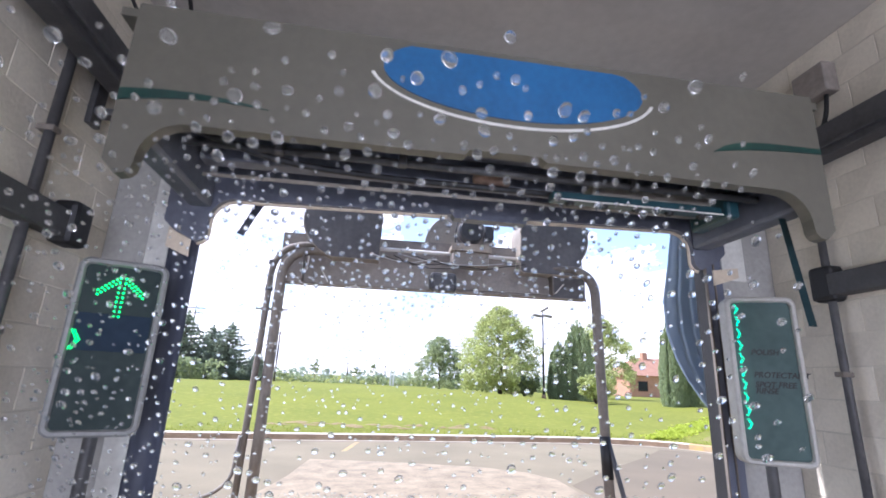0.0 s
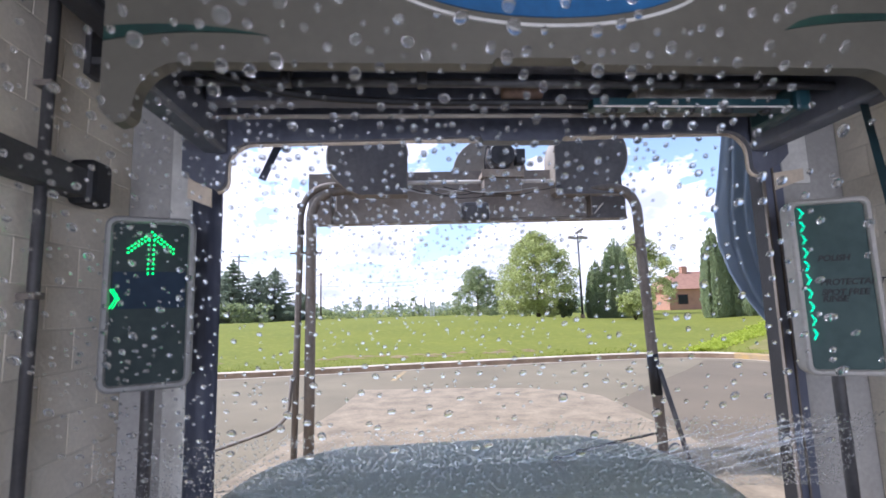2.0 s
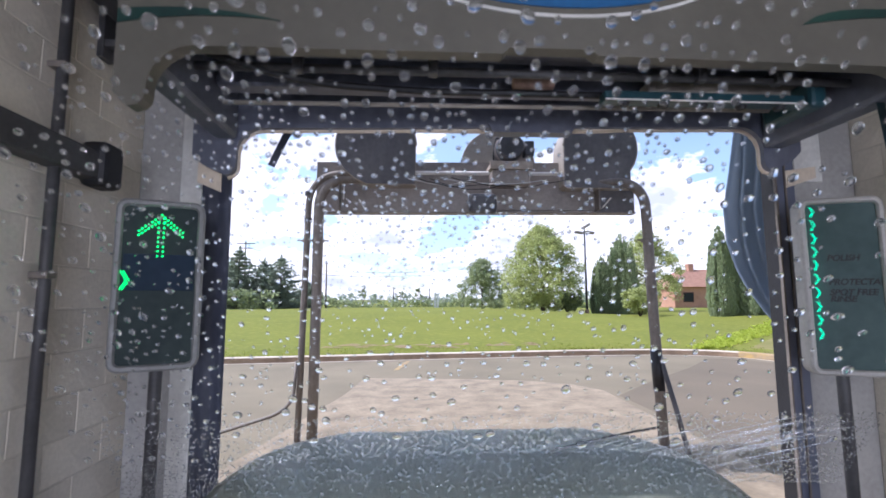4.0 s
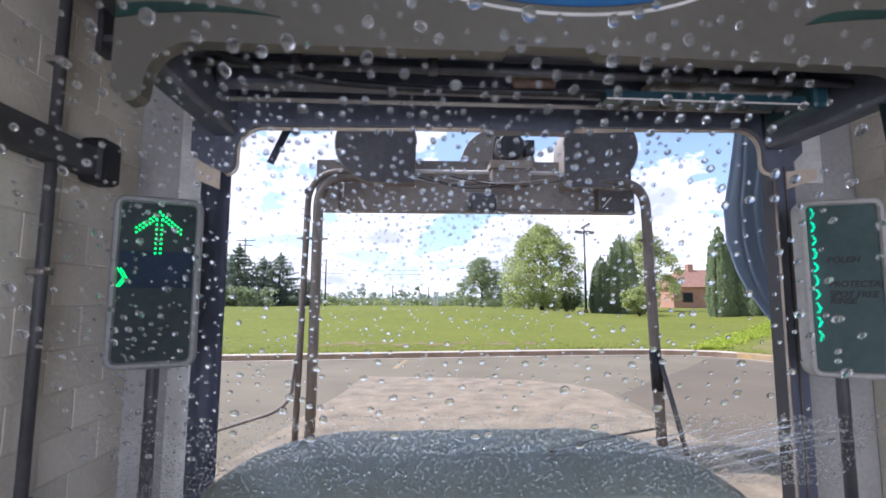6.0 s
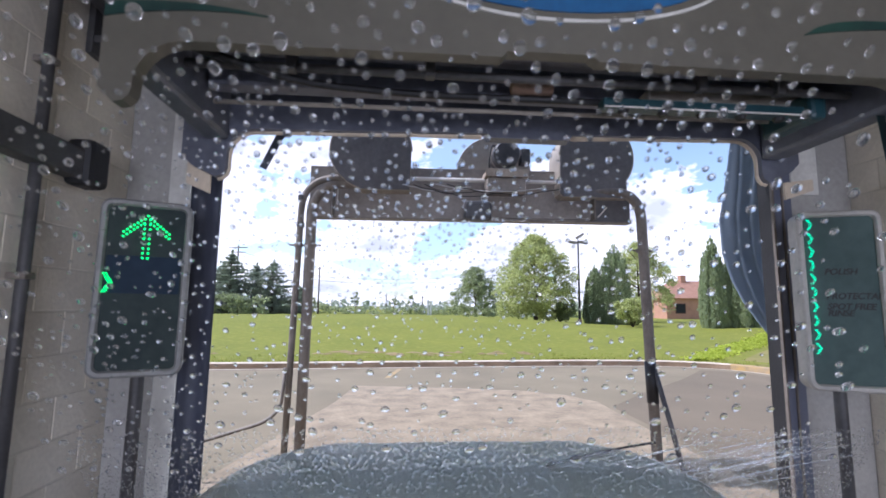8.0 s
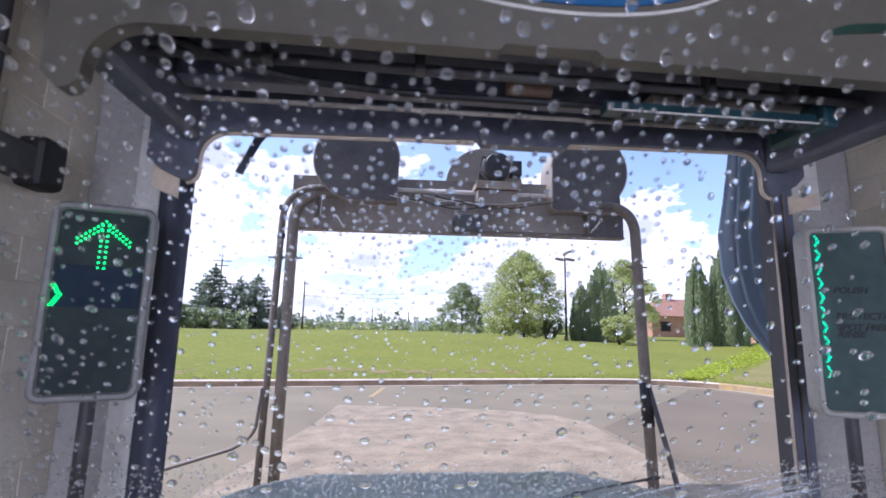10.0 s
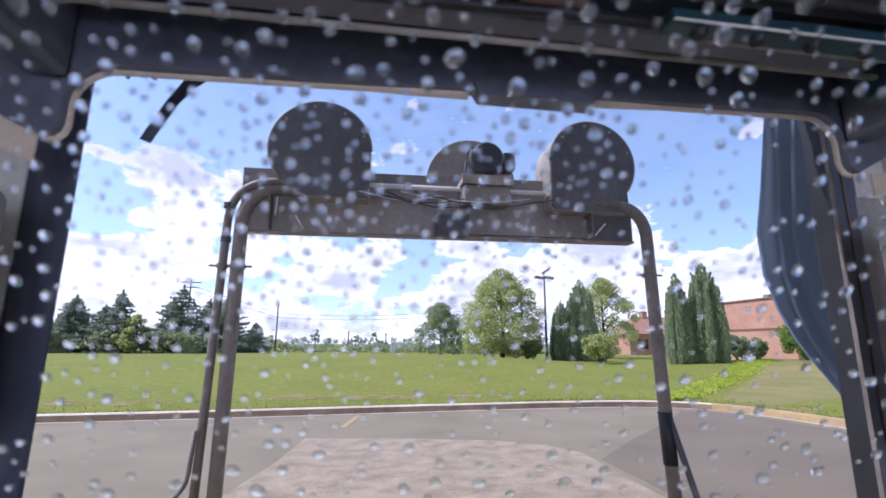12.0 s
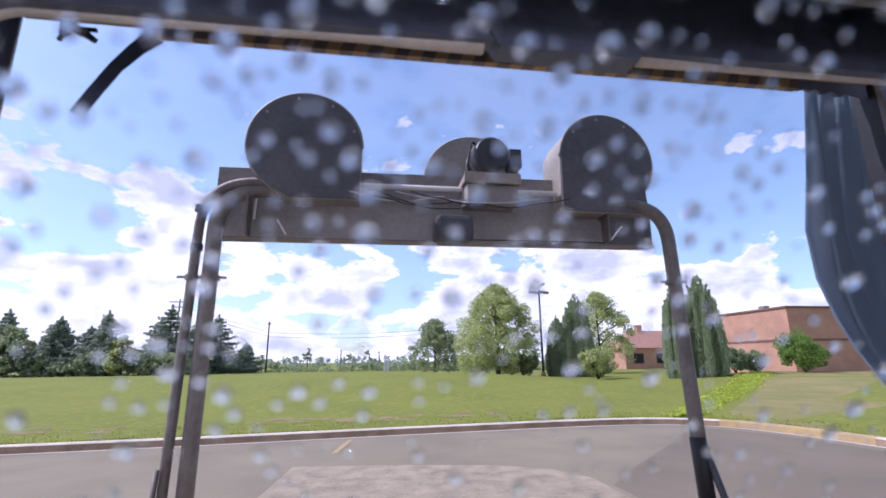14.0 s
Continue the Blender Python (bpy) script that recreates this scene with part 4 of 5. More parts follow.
    # decals on the front shell
    def decal(name, outline, mat, label):
        part(name, outline_prism(bmesh.new(), outline, 1.769, 1.7745), mat, near, label)

    oval = [(1.23 + 0.60 * math.cos(radians(q)), 2.72 + 0.195 * math.sin(radians(q))) for q in range(0, 360, 8)]
    decal("badge", [(x, min(z, 2.83)) for x, z in oval], BLUE, "dark blue oval badge")
    rim = [(1.23 + 0.66 * math.cos(radians(q)), 2.72 + 0.235 * math.sin(radians(q))) for q in range(190, 351, 5)]
    rim2 = [(1.23 + 0.645 * math.cos(radians(q)), 2.72 + 0.222 * math.sin(radians(q))) for q in range(350, 189, -5)]
    decal("badge_line", rim + rim2, WHITE_TRIM, "pale line round the badge")
    ts = [k / 10 for k in range(11)]
    up = [(-0.366 + 0.56 * t, 2.461 + 0.0708 * t - 0.0968 * t * t) for t in ts]
    dn = [(-0.366 + 0.56 * t, 2.41 + 0.1156 * t - 0.0906 * t * t) for t in ts[:-1]]
    decal("swoosh", up + dn[::-1], GREEN, "dark green swoosh stripe")
    up = [(2.169 + 0.575 * t, 2.491 + 0.078 * (1 - math.exp(-6 * t))) for t in ts]
    dn = [(2.169 + 0.575 * t, 2.491 + 0.060 * (1 - math.exp(-2 * t))) for t in ts[1:]]
    decal("swoosh", up + dn[::-1], GREEN, "dark green swoosh stripe")


build_gantry()


# ---- the blower arch outside ----
def build_blower_arch():
    arch = thing("blower_arch", (1.27, 4.5, 0), "galvanised pipe blower arch with three drum blowers", "dryer arch")
    slope = (4.497 - 4.610) / (2.785 + 0.249)

    def by(x, off=0.0):
        return 4.61 + slope * (x + 0.249) + off

    # back board with flanges
    def slab(x0, x1, z0, z1, o0, o1, bev=0.004):
        bm = box(bmesh.new(), (x0, 0, z0), (x1, 1, z1))
        for v in bm.verts:
            v.co.y = by(v.co.x, o0 if v.co.y < 0.5 else o1)
        return bm

    part("board", slab(-0.25, 2.787, 2.26, 2.757, 0.0, 0.03), BOARD, arch, "weathered grey sheet metal board")
    part("flange", slab(-0.25, 2.787, 2.247, 2.259, -0.07, 0.035), PIPE, arch, "bright bottom flange")
    part("inner_panel", slab(1.45, 2.42, 2.285, 2.44, -0.03, -0.004), BOARD, arch)
    part("side_panel", slab(2.42, 2.785, 2.262, 2.55, -0.05, -0.004), DRUM, arch)
    for x in (-0.02, 2.42):
        bm = bmesh.new()
        outline_prism(bm, [(x - 0.006, 2.27), (x + 0.006, 2.27), (x + 0.006, 2.52), (x - 0.006, 2.52)], by(x, -0.13), by(x, -0.002))
        part("bracket", bm, PIPE, arch)
    # legs: pipes that bend into the cross pipe
    legs = [
        (bend([(-0.215, 4.50, 0.0), (-0.205, 4.50, 1.4), (-0.200, 4.50, 2.56), (0.42, 4.52, 2.58)], 0.29, 12), 0.047, "leg"),
        (bend([(-0.345, 4.50, 0.0), (-0.315, 4.50, 1.4), (-0.290, 4.50, 2.605), (0.36, 4.46, 2.62)], 0.31, 12), 0.029, "conduit"),
        (bend([(2.905, 4.34, 0.0), (2.865, 4.35, 1.4), (2.845, 4.36, 2.535), (2.28, 4.42, 2.535)], 0.27, 12), 0.046, "leg"),
    ]
    for pts, r, name in legs:
        part(name, tube(bmesh.new(), pts, r, 16), PIPE, arch, smooth=True)
    part("cross_rod", tube(bmesh.new(), [(0.1, 4.53, 2.64), (1.2, 4.50, 2.635), (2.5, 4.46, 2.63)], 0.019, 10), BRIGHT_ROD, arch, "bright bare metal cross rod", True)
    for z in (2.17, 2.42):
        part("coupling", tube(bmesh.new(), [(-0.297, 4.50, z - 0.02), (-0.296, 4.50, z + 0.02)], 0.036, 12), RAIL, arch, "dark pipe coupling")
    # thin hanger rods on the board
    for p, q in (((0.02, 2.52), (0.015, 2.38)), ((0.16, 2.38), (0.22, 2.28)), ((2.445, 2.43), (2.45, 2.29)), ((2.47, 2.30), (2.56, 2.40))):
        part("hanger_rod", tube(bmesh.new(), [(p[0], by(p[0], -0.055), p[1]), (q[0], by(q[0], -0.055), q[1])], 0.007, 6), BRIGHT_ROD, arch, "thin pale hanger rod")
    for x, y, r in ((-0.20, 4.50, 0.047), (-0.305, 4.50, 0.031), (2.845, 4.355, 0.046)):
        c = part("clamp", tube(bmesh.new(), [(x, y, 1.965), (x, y, 1.995)], r + 0.008, 14), PIPE, arch)
        part("bolt", tube(bmesh.new(), [(x - r - 0.05, y - 0.01, 1.98), (x + r + 0.05, y - 0.01, 1.98)], 0.008, 8), PIPE, c)
    part("sleeve", tube(bmesh.new(), [(2.885, 4.345, 0.62), (2.872, 4.347, 0.98)], 0.050, 16), BLACK, arch, "black sleeve", True)
    part("brace", tube(bmesh.new(), [(2.88, 4.345, 1.02), (2.97, 4.22, 0.45), (3.02, 4.12, 0.03)], 0.022, 10), RAIL, arch, smooth=True)
    for x, y in ((-0.215, 4.50), (-0.345, 4.50), (2.905, 4.34)):
        part("foot_plate", box(bmesh.new(), (x - 0.11, y - 0.11, 0.009), (x + 0.11, y + 0.11, 0.024), 0.004), RAIL, arch)
    # supply pipe that bends away along the ground
    pts = bend([(-0.355, 4.46, 0.9), (-0.375, 4.46, 0.56), (-0.50, 4.44, 0.45), (-1.0, 4.38, 0.31), (-1.9, 4.25, 0.05)], 0.16, 6)
    part("supply_pipe", tube(bmesh.new(), pts, 0.015, 12), PIPE, arch, "grey supply hose", True)
    part("coupling", tube(bmesh.new(), [(-1.0, 4.38, 0.31), (-1.12, 4.363, 0.275)], 0.022, 12), CONDUIT, arch, smooth=True)

    # blowers: scroll housings with round tops and straight necks
    def drum(x, z, r, y0, depth, q0, q1, foot, face=DRUM):
        out = [(x + r * math.cos(radians(q)), z + r * math.sin(radians(q))) for q in range(q0, q1 + 1, 6)] + foot
        body = part("blower", outline_prism(bmesh.new(), out, y0 + 0.016, y0 + depth), HOUSING, arch, "grey-brown scroll housing")
        mx2, mz2 = sum(p[0] for p in out) / len(out), sum(p[1] for p in out) / len(out)
        small = [(mx2 + (px - mx2) * 0.985, mz2 + (pz - mz2) * 0.985) for px, pz in out]
        part("cover", outline_prism(bmesh.new(), small, y0, y0 + 0.015), face, body, "flat grey cover")
        # pale rim; part of its brightness stands for sun on the edge
        bm = bmesh.new()
        tube(bm, [(px, y0 + 0.010, pz) for px, pz in out[:-len(foot)]], 0.011, 6)
        part("lit_rim_band", bm, DRUM_RIM, body, smooth=True)
        for q in range(20, 180, 40):
            part("screw", tube(bmesh.new(), [(x + r * 0.9 * math.cos(radians(q)), y0 - 0.006, z + r * 0.9 * math.sin(radians(q))), (x + r * 0.9 * math.cos(radians(q)), y0 + 0.002, z + r * 0.9 * math.sin(radians(q)))], 0.011, 8), HOUSING, body)
        return body

    drum(0.325, 2.872, 0.372, 4.42, 0.42, 0, 222, [(0.12, 2.56), (0.24, 2.50), (0.69, 2.50)])
    drum(2.44, 2.868, 0.355, 4.36, 0.34, -38, 180, [(2.078, 2.50), (2.11, 2.47), (2.73, 2.47)])
    mid = drum(1.51, 2.75, 0.36, 4.63, 0.46, 0, 180, [(1.15, 2.5), (1.87, 2.5)], HOUSING)
    mx, mz = 1.582, 2.862
    m = part("motor", tube(bmesh.new(), [(mx, 4.62, mz), (mx, 4.61, mz), (mx, 4.37, mz), (mx, 4.36, mz)], [0.115, 0.128, 0.128, 0.124], 28), MOTOR, arch, "dark electric motor", False)
    for y in (4.47, 4.58):
        c = [(mx + 0.131 * math.cos(radians(q)), y, mz + 0.131 * math.sin(radians(q))) for q in range(0, 361, 12)]
        part("band", tube(bmesh.new(), c, 0.008, 6), BOARD, m, "pale end ring", True)
    part("fan_cover", tube(bmesh.new(), [(mx, 4.358, mz), (mx, 4.348, mz)], [0.120, 0.112], 24), MOTOR, m)
    part("shaft_cap", tube(bmesh.new(), [(mx, 4.347, mz), (mx, 4.340, mz)], 0.02, 14), MOTOR, m)
    for k in range(16):
        a = radians(22.5 * k)
        bm = bmesh.new()
        p = Vector((mx + 0.129 * math.cos(a), 0, mz + 0.129 * math.sin(a)))
        tube(bm, [(p.x, 4.575, p.z), (p.x, 4.48, p.z)], 0.006, 5)
        part("fin", bm, MOTOR, m)
    part("terminal_box", box(bmesh.new(), (1.73, 4.42, 2.80), (1.82, 4.54, 2.94), 0.008), MOTOR, arch)
    part("motor_shelf", box(bmesh.new(), (1.38, 4.36, 2.645), (1.78, 4.60, 2.69), 0.006), SHELF, arch)
    part("shelf_edge", box(bmesh.new(), (1.38, 4.345, 2.64), (1.78, 4.358, 2.715), 0.003), SHELF, arch, "tan painted shelf edge")
    part("shelf_box", box(bmesh.new(), (1.40, 4.37, 2.50), (1.76, 4.58, 2.636), 0.008), BOARD, arch, "tan sheet metal box")
    part("motor_stand", box(bmesh.new(), (1.47, 4.42, 2.691), (1.70, 4.56, 2.74), 0.006), MOTOR, arch)
    part("gearbox", box(bmesh.new(), (1.19, 4.38, 2.232), (1.45, 4.50, 2.42), 0.035), MOTOR, arch, "dark enamelled gearbox")
    # loose cables
    rng = random.Random(11)
    for k in range(5):
        x0, x1 = 0.62 + 0.1 * k, 1.25 + 0.22 * k
        pts = [(x0 + (x1 - x0) * j / 10, by(1.2, -0.16 - 0.01 * k), 2.55 - 0.11 * math.sin(math.pi * j / 10) * (0.5 + 0.2 * (k % 3)) + rng.uniform(-0.008, 0.008)) for j in range(11)]
        part("cable", tube(bmesh.new(), pts, 0.0042, 6), WIRE if k % 3 else CONDUIT, arch, smooth=True)
    part("cable", tube(bmesh.new(), bend([(1.44, 4.40, 2.58), (1.41, 4.36, 2.78), (1.44, 4.36, 2.95), (1.50, 4.42, 2.93)], 0.06), 0.008, 6), WIRE, arch, smooth=True)


build_blower_arch()


# ---- planting and distance ----
def leaf_cloud(rng, clumps, per, size, flat=0.0, up=0.0, slim=0.45):
    """Leaves as small bent quads scattered about clump centres (x, y, z, radius)."""
    verts, faces = [], []
    for cx, cy, cz, cr in clumps:
        for _ in range(per):
            d = Vector((rng.gauss(0, 1), rng.gauss(0, 1), rng.gauss(0, 1)))
            d = d.normalized() * cr * rng.uniform(0.55, 1.0)
            d.z *= 1 - flat
            p = Vector((cx, cy, cz)) + d
            a = Vector((rng.uniform(-1, 1), rng.uniform(-1, 1), rng.uniform(-1, 1) + up)).normalized()
            b = a.cross(Vector((rng.uniform(-1, 1), rng.uniform(-1, 1), rng.uniform(-1, 1)))).normalized()
            s = size * rng.uniform(0.6, 1.3)
            k = len(verts)
            verts += [tuple(p - a * s), tuple(p + b * s * slim), tuple(p + a * s), tuple(p - b * s * slim)]
            faces.append((k, k + 1, k + 2, k + 3))
    return verts, faces


def crown(name, tree, rng, clumps, per, size, mat, flat=0.0, up=0.0, slim=0.45):
    v, f = leaf_cloud(rng, clumps, per, size, flat, up, slim)
    ob = raw_mesh(name, v, f, mat)
    ob.parent = tree
    ob.matrix_parent_inverse = Matrix.Translation(-Vector(tree.location))
    return ob


def broad_tree(x, y, top, width, label, seed, mat, low=0.22, per=60, size=0.16, clumps=80, trunk_r=0.16):
    rng = random.Random(seed)
    z0 = lawn_height(x, y) - 0.05
    h = top - z0
    tree = thing("tree", (x, y, z0), label, "tree")
    tips = []
    bm = bmesh.new()
    tube(bm, [(x, y, z0 - 0.1), (x + 0.05, y, z0 + h * 0.25), (x - 0.05, y, z0 + h * 0.55), (x, y, z0 + h * 0.88)], [trunk_r, trunk_r * 0.75, trunk_r * 0.45, 0.02], 10)
    for k in range(14):
        a, t = k * 2.4, 0.25 + 0.6 * k / 14
        p = Vector((x, y, z0 + h * t))
        reach = width * 0.42 * (1 - 0.6 * abs(t - 0.35))
        q = p + Vector((math.cos(a) * reach, math.sin(a) * reach, h * 0.16))
        tube(bm, [p, p.lerp(q, 0.5) + Vector((0, 0, 0.1)), q], [trunk_r * 0.35, trunk_r * 0.2, 0.012], 6)
        tips.append(q)
    part("trunk", bm, BARK, tree, smooth=True)
    cl = []
    for _ in range(clumps):
        t = rng.random() ** 0.8
        z = z0 + h * (low + (0.97 - low) * t)
        prof = max(0.62 * (1 - t), math.sin(math.pi * min(1, 0.16 + 0.84 * t) ** 0.85) ** 0.7)
        a, r = rng.uniform(0, 6.283), width * 0.5 * prof * math.sqrt(rng.uniform(0.05, 1))
        cl.append((x + r * math.cos(a) + rng.gauss(0, 0.12), y + r * math.sin(a), z, width * rng.uniform(0.06, 0.13)))
    crown("crown", tree, rng, cl, per, size, mat, 0.2)
    return tree


def column_tree(x, y, top, width, label, seed, per=24, size=0.085):
    rng = random.Random(seed)
    z0 = lawn_height(x, y) - 0.05
    h = top - z0
    tree = thing("cypress", (x, y, z0), label, "tree", "columnar cypresses")
    part("trunk", tube(bmesh.new(), [(x, y, z0 - 0.1), (x, y, z0 + h * 0.9)], [0.14, 0.02], 8), BARK, tree, smooth=True)
    cl = []
    # upright plumes, the tallest in the middle, each a thin spire of sprays
    for k in range(90):
        u, a = math.sqrt((k + 0.3) / 90), k * 2.4 + rng.uniform(-0.4, 0.4)
        tip = 1.0 - 0.40 * u ** 1.4 * rng.uniform(0.5, 1.3)
        for j in range(20):
            f = (j + rng.random()) / 20
            lean = (0.80 + 0.20 * min(1, f * 4)) * (1 - 0.30 * f * f)
            r = width * 0.46 * u * lean
            cl.append((x + r * math.cos(a) + rng.gauss(0, 0.02), y + r * math.sin(a) + rng.gauss(0, 0.02), z0 + 0.08 + h * tip * f, width * 0.095 * (1.04 - f) ** 0.5))
    crown("crown", tree, rng, cl, per, size, LEAF_CYPRESS, -0.8, 3.2, 0.26)
    return tree


def conifer(x, y, top, width, label, seed, mat=None):
    rng = random.Random(seed)
    z0 = 0.2
    h = top - z0
    tree = thing("conifer", (x, y, z0), label, "tree", "far conifers")
    bm = bmesh.new()
    tube(bm, [(x, y, z0 - 0.2), (x + rng.uniform(-0.2, 0.2), y, z0 + h * 0.97)], [0.2, 0.03], 8)
    cl = []
    levels = 17
    for k in range(levels * 7):
        t = (k // 7 + 0.35 * rng.random()) / levels
        shape = (1 - t) ** 0.85 * (0.72 + 0.28 * min(1, t * 6))
        reach = width * 0.70 * shape * rng.uniform(0.6, 1.2) + 0.06
        a = k * 0.898 + rng.uniform(-0.35, 0.35)
        p = Vector((x, y, z0 + 0.1 + h * 0.95 * t))
        q = p + Vector((math.cos(a) * reach, math.sin(a) * reach, reach * rng.uniform(-0.06, 0.22)))
        tube(bm, [p, q], [0.04, 0.01], 4)
        n = 4 + int(reach * 3.2)
        for j in range(n):
            f = 0.12 + 0.92 * (j + rng.random()) / n
            c = p.lerp(q, f)
            cl.append((c.x + rng.gauss(0, 0.10), c.y + rng.gauss(0, 0.10), c.z + rng.gauss(0, 0.04), (0.08 + 0.16 * (1 - f)) * (1.1 - 0.6 * t)))
    cl += [(x, y, z0 + h * q, 0.05) for q in (0.955, 0.97, 0.985, 1.0)]
    part("trunk", bm, BARK, tree, smooth=True)
    crown("crown", tree, rng, cl, 22, 0.17, mat or LEAF_PINE, 0.35, 0.4, 0.25)
    return tree


def shrub(x, y, r, hgt, label, seed, mat, name="shrub", z0=None):
    rng = random.Random(seed)
    z0 = lawn_height(x, y) if z0 is None else z0
    s = thing(name, (x, y, z0), label, "shrub")
    bm = bmesh.new()
    for k in range(5):
        a = k * 1.26
        tube(bm, [(x, y, z0 - 0.05), (x + r * 0.5 * math.cos(a), y + r * 0.5 * math.sin(a), z0 + hgt * 0.6)], [0.03, 0.01], 5)
    part("stems", bm, BARK, s)
    cl = []
    for _ in range(84):
        d = Vector((rng.gauss(0, 1), rng.gauss(0, 1), rng.gauss(0, 1))).normalized() * rng.uniform(0.3, 0.9)
        cl.append((x + d.x * r, y + d.y * r, z0 + hgt * 0.50 + d.z * hgt * 0.47, r * rng.uniform(0.14, 0.26)))
    crown("leaves", s, rng, cl, 90, 0.075, mat, 0.1)
    return s


def plant_all():
    broad_tree(10.4, 35, 6.85, 6.0, "broad bright green tree on the lawn", 5, LEAF_BRIGHT, 0.05, 140, 0.095, 250)
    broad_tree(7.6, 47, 5.3, 5.4, "smaller grey-green tree behind the lawn", 6, LEAF_MID, 0.04, 100, 0.11, 130, 0.12)
    broad_tree(23.6, 45, 8.0, 6.6, "light green tree behind the cypresses", 7, LEAF_BRIGHT, 0.1, 110, 0.11, 170)
    column_tree(16.6, 35, 6.45, 2.8, "tall dark columnar cypress on the lawn", 21)
    column_tree(15.2, 35.4, 4.7, 2.0, "shorter dark columnar cypress on the lawn", 22)
    column_tree(19.35, 25, 6.15, 2.35, "tall green columnar cypress by the brick building", 23)
    column_tree(17.85, 25.3, 5.5, 1.6, "narrow columnar cypress beside a taller one", 24)
    shrub(14.7, 28.5, 1.15, 2.1, "light green rounded shrub under the cypresses", 31, LEAF_BRIGHT)
    shrub(12.6, 36, 1.3, 1.7, "green shrub beside the lamp post", 32, LEAF_MID)
    shrub(22.3, 26.5, 0.8, 1.5, "dark shrub by the brick wall", 33, LEAF_CYPRESS)
    shrub(23.6, 26.5, 0.7, 1.3, "dark shrub by the brick wall", 34, LEAF_CYPRESS)
    shrub(25.5, 25, 1.6, 2.4, "round bright green bush before the brick building", 35, LEAF_BUSH, "bush")
    shrub(16.2, 31.5, 0.9, 1.5, "small green shrub under the cypresses", 36, LEAF_MID)
    for k, (x, y, top, w) in enumerate(((-20.2, 58, 7.9, 7.0), (-15.8, 60, 7.0, 6.4), (-18.0, 60.5, 6.6, 5.6), (-21.8, 60, 6.6, 5.0), (-25.5, 56, 7.0, 4.6), (-30.5, 57, 6.4, 5.2), (-36.0, 58, 7.3, 5.0), (-42, 58, 6.9, 5.4), (-28.0, 61, 6.0, 4.2), (-47.5, 57, 8.0, 5.5), (-54, 60, 8.2, 6), (-33.2, 62, 6.9, 4.6), (-39.2, 61, 6.2, 4.4), (-17.6, 62, 5.8, 4.0))):
        conifer(x, y, top, w, "dark green conifer beyond the lawn", 40 + k)
    broad_tree(-23.2, 55, 4.2, 3.6, "light green tree among dark conifers", 60, LEAF_BRIGHT, 0.1, 50, 0.2, 50, 0.1)
    broad_tree(-33.5, 55, 5.2, 4.4, "mid green tree among dark conifers", 61, LEAF_MID, 0.1, 50, 0.2, 50, 0.1)
    for k, (x, y, top, w) in enumerate(((-27.5, 57, 5.0, 5.2), (-31.5, 59, 5.9, 5.6), (-36.5, 56, 4.9, 5.0), (-44.5, 57, 6.4, 6.2), (-50.5, 58, 6.8, 6.0), (-57, 58, 7.2, 6.5), (-13.2, 63, 3.6, 3.6))):
        conifer(x, y, top * 1.08, w * 0.95, "wide blue-green conifer in the group beyond the lawn", 90 + k)
    broad_tree(-40.0, 55, 5.6, 4.6, "mid green tree among dark conifers", 62, LEAF_MID, 0.1, 50, 0.2, 50, 0.1)
    # uneven hedge and far scrub along the back of the lawn
    rng = random.Random(70)
    cl = []
    for k in range(420):
        x = rng.uniform(-16, 30)
        hgt = 0.9 + 0.5 * noise.noise((x * 0.35, 3, 0)) + 0.25 * noise.noise((x * 1.3, 7, 0))
        cl.append((x, 64.5 + rng.uniform(-1, 1), 0.15 + rng.random() * max(0.3, hgt) * 1.25, rng.uniform(0.25, 0.5)))
    for k in range(560):
        x = rng.uniform(-62, -15)
        hgt = 2.2 + 1.0 * noise.noise((x * 0.22, 5, 0)) + 0.5 * noise.noise((x * 0.8, 9, 0))
        cl.append((x, 55 + rng.uniform(-1, 1), 0.2 + rng.random() * max(0.5, hgt), rng.uniform(0.3, 0.6)))
    v, f = leaf_cloud(rng, cl, 16, 0.20, 0.2)
    tagged(raw_mesh("hedge", v, f, LEAF_MID), "uneven green hedge along the back of the lawn", "hedge", kind="stuff")
    for k, (x, top) in enumerate(((-6.2, 3.4), (-1.0, 2.6), (1.4, 3.0), (-11.8, 2.5))):
        broad_tree(x, 66, top, 1.3, "thin young tree beyond the hedge", 80 + k, LEAF_MID, 0.5, 26, 0.14, 16, 0.05)
    # far wooded skyline
    cl = []
    for k in range(520):
        x = rng.uniform(-220, 220)
        cl.append((x, 190 + rng.uniform(-6, 6), rng.random() * (3.2 + 1.5 * noise.noise((x * 0.05, 1, 1))), rng.uniform(1.0, 2.2)))
    v, f = leaf_cloud(rng, cl, 14, 0.9, 0.2)
    tagged(raw_mesh("far_woods", v, f, LEAF_PINE), "low line of distant woods", "woods", kind="stuff")


plant_all()


